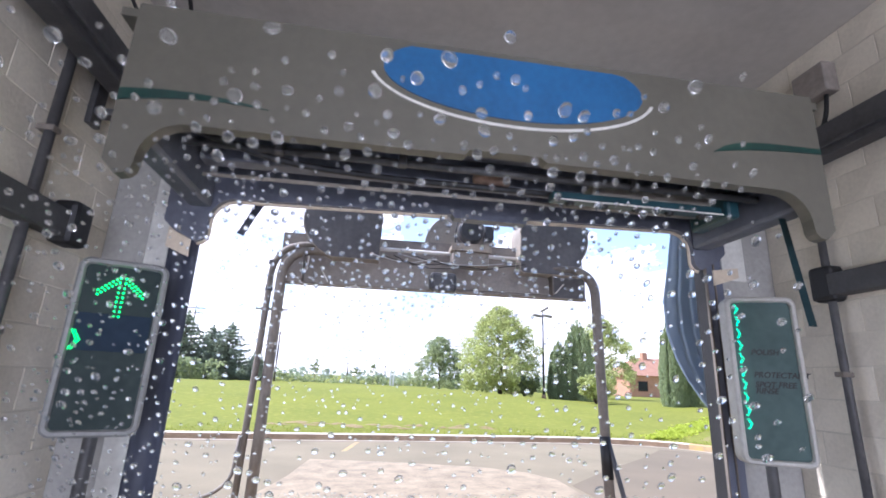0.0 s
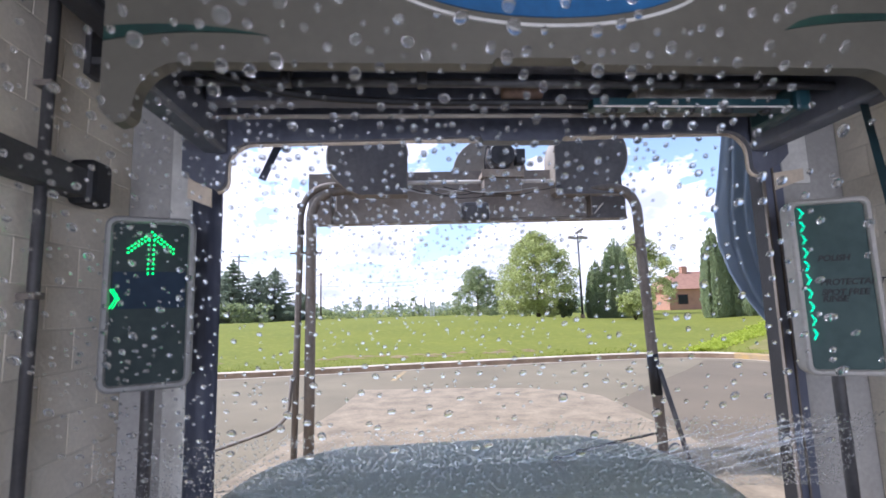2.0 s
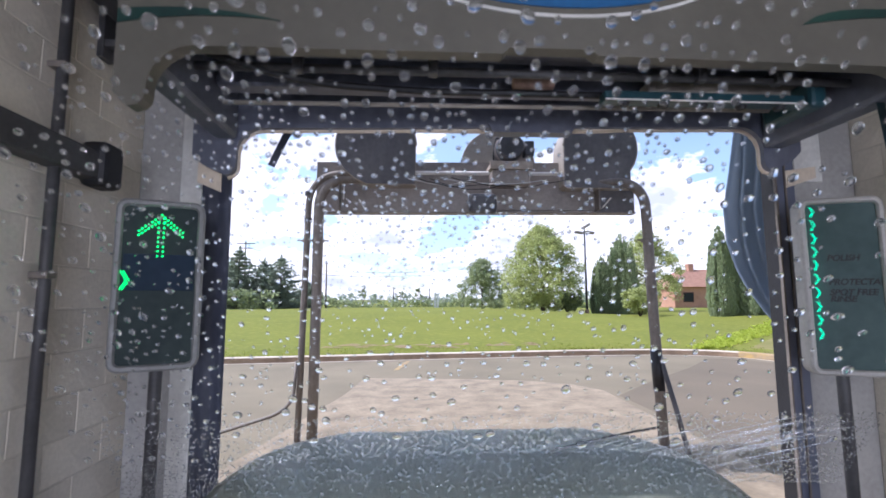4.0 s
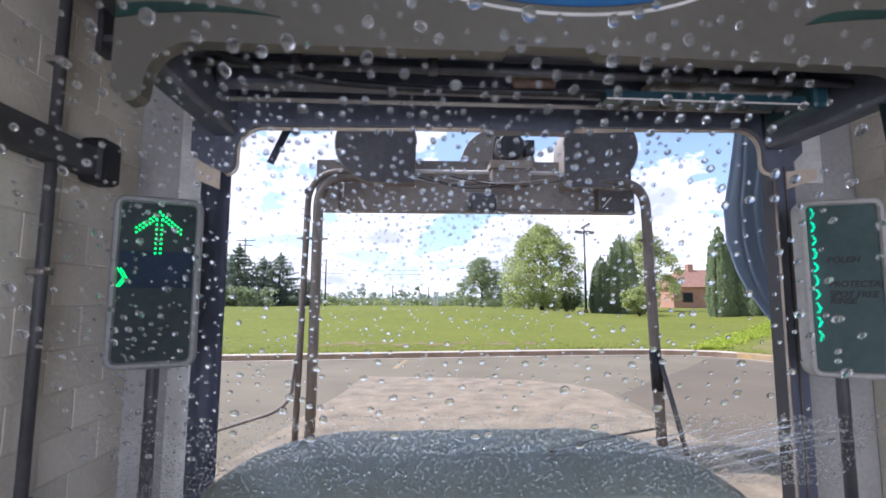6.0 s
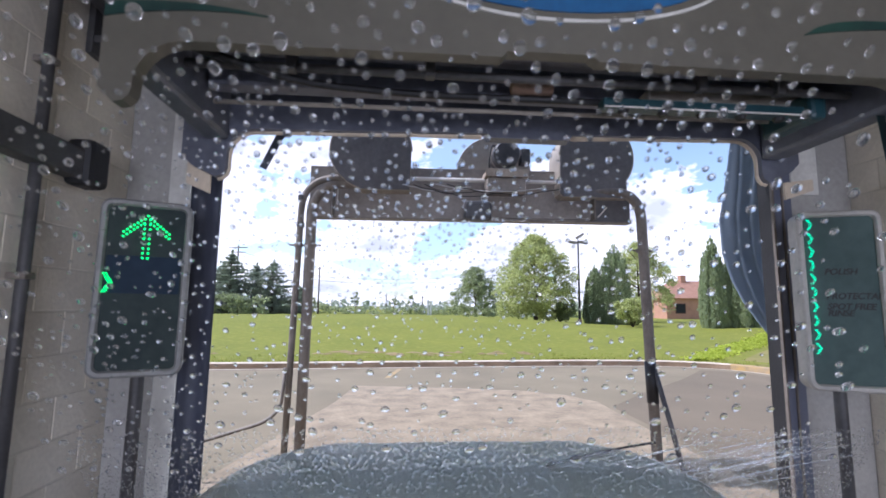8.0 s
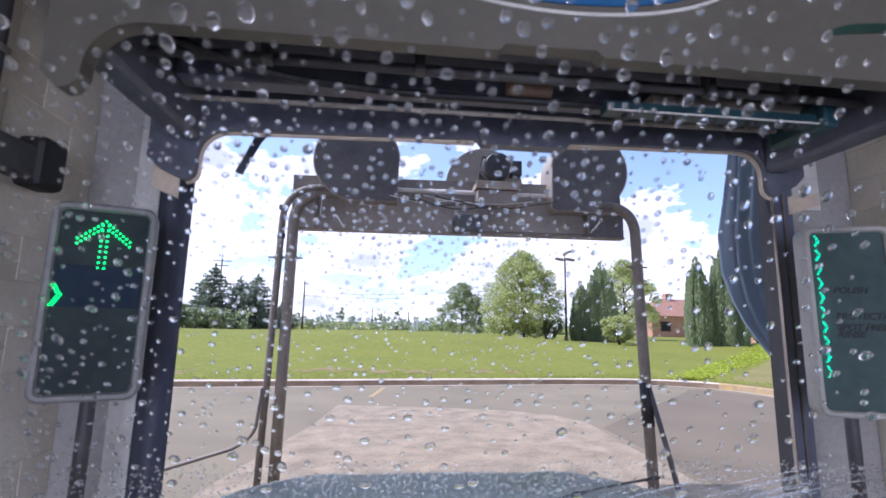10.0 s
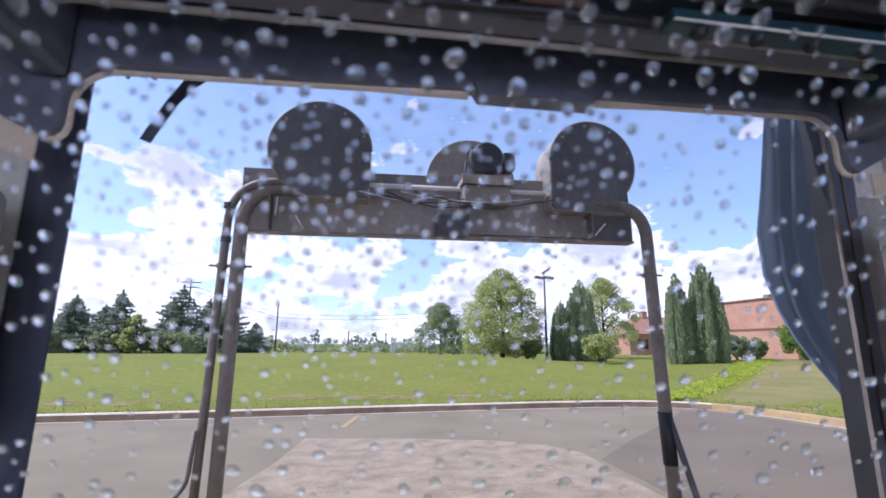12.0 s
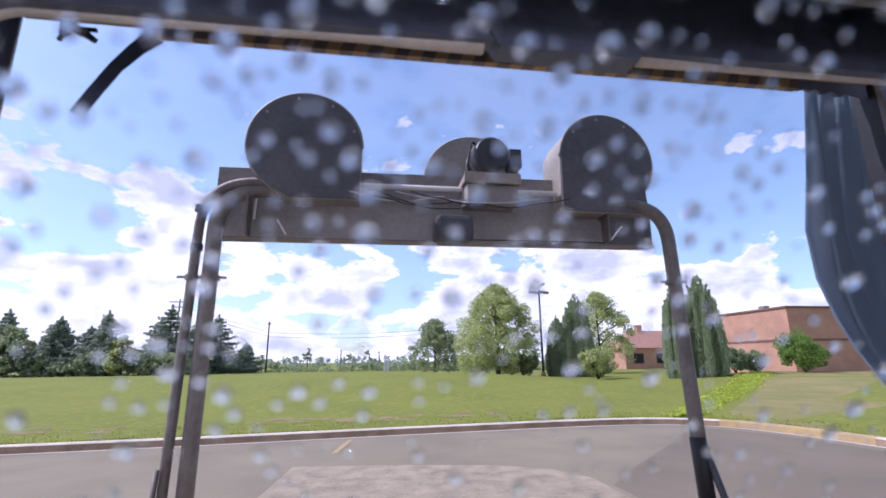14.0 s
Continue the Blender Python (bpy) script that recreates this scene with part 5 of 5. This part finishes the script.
def build_distance():
    # lamp post with two floodlights
    x, y = 13.70, 34.75
    z0 = lawn_height(x, y)
    lamp = thing("street_lamp", (x, y, z0), "tall dark lamp post with tilted floodlights", "street lamp")
    part("pole", tube(bmesh.new(), [(x, y, z0 - 0.1), (x, y, 6.6)], [0.09, 0.06], 12), RAIL, lamp, smooth=True)
    part("base", tube(bmesh.new(), [(x, y, z0 - 0.1), (x, y, z0 + 0.3)], 0.16, 12), KERB, lamp, smooth=True)
    part("cross_arm", tube(bmesh.new(), [(x - 0.45, y, 6.42), (x + 0.45, y, 6.42)], 0.035, 8), RAIL, lamp)
    for dx, dz, tilt in ((-0.42, 6.45, 8), (0.42, 6.45, 8), (0.15, 6.95, -32)):
        bm = box(bmesh.new(), (-0.32, -0.16, -0.09), (0.32, 0.16, 0.09), 0.02)
        bmesh.ops.transform(bm, matrix=pose(x + dx, y, dz, 0, tilt, 0), verts=bm.verts[:])
        part("floodlight", bm, BOARD, lamp)
    part("stem", tube(bmesh.new(), [(x, y, 6.55), (x + 0.02, y, 6.9)], 0.03, 8), RAIL, lamp)
    # utility poles and wires
    for px, py, top, arm in ((-10.53, 61.9, 6.45, 0.0), (-20.6, 61, 8.9, 0.9), (-3.0, 90, 3.8, 0.0), (4.0, 95, 3.6, 0.0)):
        pole = thing("utility_pole", (px, py, 0), "thin dark utility pole in the distance", "utility pole", "utility poles")
        part("shaft", tube(bmesh.new(), [(px, py, -0.1), (px, py, top)], [0.11, 0.08], 8), BARK, pole, smooth=True)
        part("arm", box(bmesh.new(), (px - 0.25 - arm, py - 0.06, top - 0.35), (px + 0.25 + arm, py + 0.06, top - 0.25), 0.01), BARK, pole)
        if arm:
            part("arm", box(bmesh.new(), (px - arm, py - 0.06, top - 0.95), (px + arm, py + 0.06, top - 0.85), 0.01), BARK, pole)
    for dz in (0.0, -0.5):
        w = thing("wire", (-2, 61.5, 6), "thin black overhead wire in the distance", "wire", "overhead wires")
        pts = [(-20.6 + 34.5 * k / 30, 61.5, 8.2 - 2.4 * min(1, k / 9) + dz - 0.9 * math.sin(math.pi * k / 30)) for k in range(31)]
        part("span", tube(bmesh.new(), pts, 0.018, 5), WIRE, w)
    # white marker post on the crest
    x, y = 3.72, 60.8
    post = thing("marker_post", (x, y, 0.1), "slim white marker post on the lawn crest", "post")
    part("slat", box(bmesh.new(), (x - 0.28, y, 0.0), (x - 0.04, y + 0.08, 2.35), 0.01), POST_WHITE, post)
    part("slat", box(bmesh.new(), (x + 0.06, y, 0.0), (x + 0.30, y + 0.08, 2.1), 0.01), POST_WHITE, post)
    # pale shed far behind the conifers
    shed = thing("shed", (-25, 66, 0), "low white shed behind the conifers", "building")
    part("wall", box(bmesh.new(), (-25.6, 66, 0), (-20.6, 69, 2.0)), POST_WHITE, shed)
    part("roof", box(bmesh.new(), (-25.8, 65.8, 2.0), (-20.4, 69.2, 2.2)), BOARD, shed)
    # brick building
    b = thing("brick_building", (30, 30, 0), "long red brick building with a flat roof", "building")
    X0, Y0, H = 28.6, 28.6, 4.72
    part("front_wall", box(bmesh.new(), (X0, Y0, -0.2), (X0 + 45, Y0 + 0.4, H)), BRICK, b)
    part("side_wall", box(bmesh.new(), (X0, Y0 + 0.4, -0.2), (X0 + 0.4, Y0 + 9, H)), BRICK, b)
    part("roof", box(bmesh.new(), (X0 + 0.4, Y0 + 0.4, H - 0.3), (X0 + 45, Y0 + 9, H - 0.1)), BRICK_DARK, b)
    part("coping", box(bmesh.new(), (X0 - 0.08, Y0 - 0.08, H), (X0 + 45, Y0 + 0.5, H + 0.14), 0.01), BRICK_DARK, b, "dark metal coping")
    part("coping", box(bmesh.new(), (X0 - 0.08, Y0 + 0.51, H), (X0 + 0.5, Y0 + 9, H + 0.14), 0.01), BRICK_DARK, b, "dark metal coping")
    part("string_course", box(bmesh.new(), (X0 - 0.03, Y0 - 0.03, 2.55), (X0 + 45, Y0 - 0.002, 2.7)), BRICK_DARK, b)
    part("string_course", box(bmesh.new(), (X0 - 0.03, Y0, 2.55), (X0 - 0.002, Y0 + 9, 2.7)), BRICK_DARK, b)
    part("vent", box(bmesh.new(), (X0 + 1.2, Y0 + 3, H), (X0 + 1.7, Y0 + 3.5, H + 0.5), 0.02), BOARD, b)
    # house with a red pitched roof behind it
    hs = thing("house", (38, 62, 0), "brick house with a red pitched roof and chimney", "house")
    part("wall", box(bmesh.new(), (36.2, 62, -0.2), (50, 70, 3.1)), BRICK, hs)
    bm = bmesh.new()
    v = [bm.verts.new(p) for p in ((35.7, 61.5, 3.0), (50.5, 61.5, 3.0), (50.5, 70.5, 3.0), (35.7, 70.5, 3.0), (39.5, 66, 5.6), (48.5, 66, 5.6))]
    for f in ((0, 1, 5, 4), (1, 2, 5), (2, 3, 4, 5), (3, 0, 4), (3, 2, 1, 0)):
        bm.faces.new([v[k] for k in f])
    part("roof", bm, ROOFING, hs)
    part("chimney", box(bmesh.new(), (40.5, 65.5, 4.6), (41.3, 66.3, 6.4), 0.02), BRICK, hs)
    for k in range(3):
        w = part("window", box(bmesh.new(), (37.4 + 3.4 * k, 61.94, 0.9), (38.9 + 3.4 * k, 62.02, 2.3), 0.01), BRICK_DARK, hs)
        part("pane", box(bmesh.new(), (37.5 + 3.4 * k, 61.925, 1.0), (38.8 + 3.4 * k, 61.938, 2.2)), PANE, w)


build_distance()


# ---- the vehicle and its wet windscreen, placed to fit the camera's view ----
# the windscreen stands just ahead of where the camera's path ends
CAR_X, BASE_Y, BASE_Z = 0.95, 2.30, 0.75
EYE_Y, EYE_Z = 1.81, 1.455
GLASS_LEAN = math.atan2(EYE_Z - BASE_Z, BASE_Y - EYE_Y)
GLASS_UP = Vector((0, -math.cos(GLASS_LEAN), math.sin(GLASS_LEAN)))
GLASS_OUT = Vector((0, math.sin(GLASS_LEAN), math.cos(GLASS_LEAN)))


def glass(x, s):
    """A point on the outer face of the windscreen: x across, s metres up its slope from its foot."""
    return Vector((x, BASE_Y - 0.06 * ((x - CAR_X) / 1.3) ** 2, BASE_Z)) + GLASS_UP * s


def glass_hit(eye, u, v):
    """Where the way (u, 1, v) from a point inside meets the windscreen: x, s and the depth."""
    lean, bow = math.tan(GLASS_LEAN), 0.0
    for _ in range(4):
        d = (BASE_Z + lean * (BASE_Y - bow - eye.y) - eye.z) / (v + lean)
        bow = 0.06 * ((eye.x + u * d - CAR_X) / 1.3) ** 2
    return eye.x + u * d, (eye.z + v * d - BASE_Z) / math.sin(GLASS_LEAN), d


def bead(verts, faces, rng, x, s, r, tall=1.0, deep=0.5, sides=10):
    """A bead of water that stands on the windscreen."""
    c = glass(x, s) + GLASS_OUT * 0.0008
    k0 = len(verts)
    j1, j2 = rng.uniform(0, 6.3), rng.uniform(0.03, 0.12)
    for f, z in ((1.0, 0.0), (0.93, 0.30), (0.72, 0.68), (0.38, 0.93)):
        for q in range(sides):
            a = 2 * math.pi * q / sides
            rr = r * f * (1 + j2 * math.sin(2 * a + j1))
            verts.append(tuple(c + Vector((rr * math.cos(a), 0, 0)) + GLASS_UP * (rr * tall * math.sin(a)) + GLASS_OUT * (z * r * deep)))
    verts.append(tuple(c + GLASS_OUT * r * deep))
    for q in range(sides):
        verts.append(verts[k0 + q])
    for n in range(3):
        for q in range(sides):
            w2 = (q + 1) % sides
            faces.append((k0 + n * sides + q, k0 + (n + 1) * sides + q, k0 + (n + 1) * sides + w2, k0 + n * sides + w2))
    for q in range(sides):
        faces.append((k0 + 3 * sides + q, k0 + 4 * sides, k0 + 3 * sides + (q + 1) % sides))
    faces.append(tuple(k0 + 4 * sides + 1 + q for q in range(sides)))


def wet(name, verts, faces, mat, car, label):
    ob = raw_mesh(name, verts, faces, mat, True)
    ob.parent = car
    ob.matrix_parent_inverse = Matrix.Translation(-Vector(car.location))
    return tagged(ob, label, kind="stuff")


def bonnet_point(u, t):
    """The bonnet: u from side to side, t from the scuttle to the nose."""
    z = 0.765 - 0.035 * max(t, 0) - 0.10 * max(t, 0) ** 4 - 0.04 * min(t, 0) ** 2 - 0.035 * u * u - 0.10 * abs(u) ** 8 + 0.014 * math.exp(-((abs(u) - 0.55) / 0.12) ** 2)
    return Vector((CAR_X + u * (1.14 - 0.10 * t * t), 2.38 + 0.60 * t + 0.07 * (1 - u * u) * max(t, 0), z))


def sheet(rows, thickness):
    bm = bmesh.new()
    grid = [[bm.verts.new(p) for p in row] for row in rows]
    for a, b in zip(grid, grid[1:]):
        for i in range(len(a) - 1):
            bm.faces.new((a[i], a[i + 1], b[i + 1], b[i]))
    bmesh.ops.solidify(bm, geom=bm.faces[:], thickness=thickness)
    return bm


def build_car():
    car = thing("car", (CAR_X, 2.5, 0), "grey-green wet vehicle front with a rain-beaded windscreen", "car")
    part("bonnet", sheet([[bonnet_point(-1 + i / 12, -0.9 + j / 14) for i in range(25)] for j in range(27)] + [[bonnet_point(-1 + i / 12, 1.0) for i in range(25)]], 0.02), PAINTWORK, car, smooth=True)
    part("front_body", box(bmesh.new(), (CAR_X - 1.06, 1.80, 0.26), (CAR_X + 1.06, 2.90, 0.63), 0.10), PAINTWORK, car, smooth=True)
    part("bumper", box(bmesh.new(), (CAR_X - 0.94, 2.88, 0.28), (CAR_X + 0.94, 3.06, 0.60), 0.06), BLACK, car, smooth=True)
    for s in (-1, 1):
        x = CAR_X + s * 0.96
        w = part("wheel", tube(bmesh.new(), [(x - 0.11, 2.45, 0.30), (x - 0.10, 2.45, 0.30), (x + 0.10, 2.45, 0.30), (x + 0.11, 2.45, 0.30)], [0.24, 0.296, 0.296, 0.24], 28), BLACK, car, "black tyre", True)
        part("rim", tube(bmesh.new(), [(x + s * 0.09, 2.45, 0.30), (x + s * 0.117, 2.45, 0.30)], [0.19, 0.18], 20), PIPE, w)
    # wiper blade lying on the glass
    pts = [glass(1.28 + 0.46 * k / 12, 0.0 + 0.155 * k / 12 + 0.012 * math.sin(k / 12 * 3.1)) + GLASS_OUT * 0.012 for k in range(13)]
    part("wiper", tube(bmesh.new(), pts, 0.005, 6), BLACK, car, "black wiper blade")

    rng = random.Random(19)
    # beads standing on the bonnet
    verts, faces = [], []
    for _ in range(5200):
        base, r, k0 = bonnet_point(rng.uniform(-0.97, 0.97), -0.85 + 1.83 * rng.random()) + Vector((0, 0, 0.0005)), rng.uniform(0.0015, 0.0045), len(verts)
        for f, z in ((1.0, 0.0), (0.8, 0.45), (0.4, 0.72)):
            verts += [tuple(base + Vector((r * f * math.cos(q), r * f * math.sin(q), r * z))) for q in (0, 1.05, 2.09, 3.14, 4.19, 5.24)]
        verts.append(tuple(base + Vector((0, 0, r * 0.8))))
        for n in range(2):
            faces += [(k0 + n * 6 + q, k0 + n * 6 + (q + 1) % 6, k0 + n * 6 + 6 + (q + 1) % 6, k0 + n * 6 + 6 + q) for q in range(6)]
        faces += [(k0 + 12 + q, k0 + 12 + (q + 1) % 6, k0 + 18) for q in range(6)]
        faces.append(tuple(k0 + 5 - q for q in range(6)))
    wet("bonnet_beading", verts, faces, WATER, car, "fine water beads standing on the bonnet")

    # beads on the windscreen: sizes and spread fitted to the camera's view
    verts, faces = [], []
    # where the camera's line passes; beads grow coarser away from it
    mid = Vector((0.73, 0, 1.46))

    def view_scale(x, s):
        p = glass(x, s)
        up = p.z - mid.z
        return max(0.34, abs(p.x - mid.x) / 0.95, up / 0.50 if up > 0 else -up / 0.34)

    taken = {}

    def room(x, s, r):
        """Is there room for a bead here? If so, it is taken."""
        i, j = int(x // 0.05), int(s // 0.05)
        for a in (-1, 0, 1):
            for b in (-1, 0, 1):
                for px, ps, pr in taken.get((i + a, j + b), ()):
                    if (px - x) ** 2 + (ps - s) ** 2 < (1.35 * (r + pr)) ** 2:
                        return False
        taken.setdefault((i, j), []).append((x, s, r))
        return True

    shapes = []
    for k in range(6):
        bv, bf = [], []
        bead(bv, bf, rng, CAR_X, 0.0, 1.0, rng.uniform(0.88, 1.10), rng.uniform(0.34, 0.58))
        origin, bow = glass(CAR_X, 0.0), Matrix((Vector((-1, 0, 0)), GLASS_UP, GLASS_OUT))
        me = bpy.data.meshes.new("water_bead")
        me.from_pydata([tuple(bow @ (Vector(p) - origin)) for p in bv], [], bf)
        me.materials.append(WATER)
        me.polygons.foreach_set("use_smooth", [True] * len(me.polygons))
        me.update()
        shapes.append(me)
    stand = Matrix((Vector((-1, 0, 0)), GLASS_UP, GLASS_OUT)).transposed().to_4x4()

    def single(x, s, r):
        """One bead as a piece of its own."""
        ob = new("water_bead", shapes[rng.randrange(6)])
        ob.parent = car
        ob.matrix_parent_inverse = Matrix.Translation(-Vector(car.location))
        ob.matrix_basis = Matrix.Translation(glass(x, s)) @ stand @ Matrix.Diagonal((r, r, r, 1))

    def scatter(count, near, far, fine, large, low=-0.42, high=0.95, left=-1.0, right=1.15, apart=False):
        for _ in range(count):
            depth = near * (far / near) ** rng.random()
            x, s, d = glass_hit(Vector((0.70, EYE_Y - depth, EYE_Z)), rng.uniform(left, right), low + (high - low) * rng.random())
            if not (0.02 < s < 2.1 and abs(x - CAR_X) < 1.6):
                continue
            g = min(view_scale(x, s), 1.75)
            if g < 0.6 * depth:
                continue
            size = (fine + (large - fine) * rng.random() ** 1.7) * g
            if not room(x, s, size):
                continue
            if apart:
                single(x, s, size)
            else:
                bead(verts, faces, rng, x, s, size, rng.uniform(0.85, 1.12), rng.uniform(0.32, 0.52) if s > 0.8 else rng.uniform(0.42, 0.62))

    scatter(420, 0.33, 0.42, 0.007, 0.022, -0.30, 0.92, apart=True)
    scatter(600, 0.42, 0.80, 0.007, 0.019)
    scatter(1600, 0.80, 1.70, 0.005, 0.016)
    # denser wet bands at the left and the top of the camera's view
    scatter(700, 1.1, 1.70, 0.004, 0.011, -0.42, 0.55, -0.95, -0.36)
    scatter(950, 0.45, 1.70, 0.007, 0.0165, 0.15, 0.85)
    # fine beads crowd towards the foot of the glass
    for _ in range(10500):
        x, s, r = rng.uniform(CAR_X - 1.5, CAR_X + 1.7), 0.46 * rng.random() ** 1.6 - 0.20, rng.uniform(0.0018, 0.0060)
        if room(x, s, r * 0.8):
            bead(verts, faces, rng, x, s, r, 1.0, rng.uniform(0.45, 0.75), 7)
    wet("water_beading", verts, faces, WATER, car, "round water beads on the windscreen")

    # streaks drawn low on the glass by the blades
    bm = bmesh.new()
    for _ in range(60):
        x0, s0, span = rng.uniform(0.95, 2.1), rng.uniform(-0.22, 0.05), rng.uniform(0.2, 0.7)
        pts = [glass(x0 + span * q / 8, s0 + span * 0.42 * q / 8 - 0.03 * (q / 8) ** 2) + GLASS_OUT * 0.001 for q in range(9)]
        w0 = rng.uniform(0.0008, 0.0026)
        tube(bm, pts, [w0 * (0.25 + 0.75 * math.sin(math.pi * (q + 0.3) / 8.6) * rng.uniform(0.7, 1.0)) for q in range(9)], 6)
    tagged(part("water_streak", bm, CLEAR_WATER, car, smooth=True), "thin wiped streaks of water on the windscreen", kind="stuff")


build_car()


# ---- single blocks of the bay walls ----
def build_blocks():
    bl, bh = 0.40, 0.20
    for wall, x, s in ((WALL_W, XL, 1), (WALL_E, XR, -1)):
        meshes = []
        for w in (bl, bl / 2):
            bm = bmesh.new()
            lo, hi = (min(0, -s * 0.012), -w / 2 + 0.003, -bh / 2 + 0.003), (max(0, -s * 0.012), w / 2 - 0.003, bh / 2 - 0.003)
            box(bm, lo, hi)
            for v in bm.verts:
                if abs(v.co.x) < 1e-6:
                    v.co.y *= 0.985
                    v.co.z *= 0.97
            me = bpy.data.meshes.new("block")
            bm.to_mesh(me)
            bm.free()
            me.materials.append(BLOCK)
            meshes.append(me)
        for row in range(19):
            y = 3.03
            k = 0
            while y > -0.9:
                w = bl / 2 if (k == 0 and row % 2) else bl
                ob = new("block", meshes[1 if w < bl else 0])
                ob.location = (x, y - w / 2, row * bh + bh / 2)
                ob.parent = wall
                y -= w
                k += 1


build_blocks()
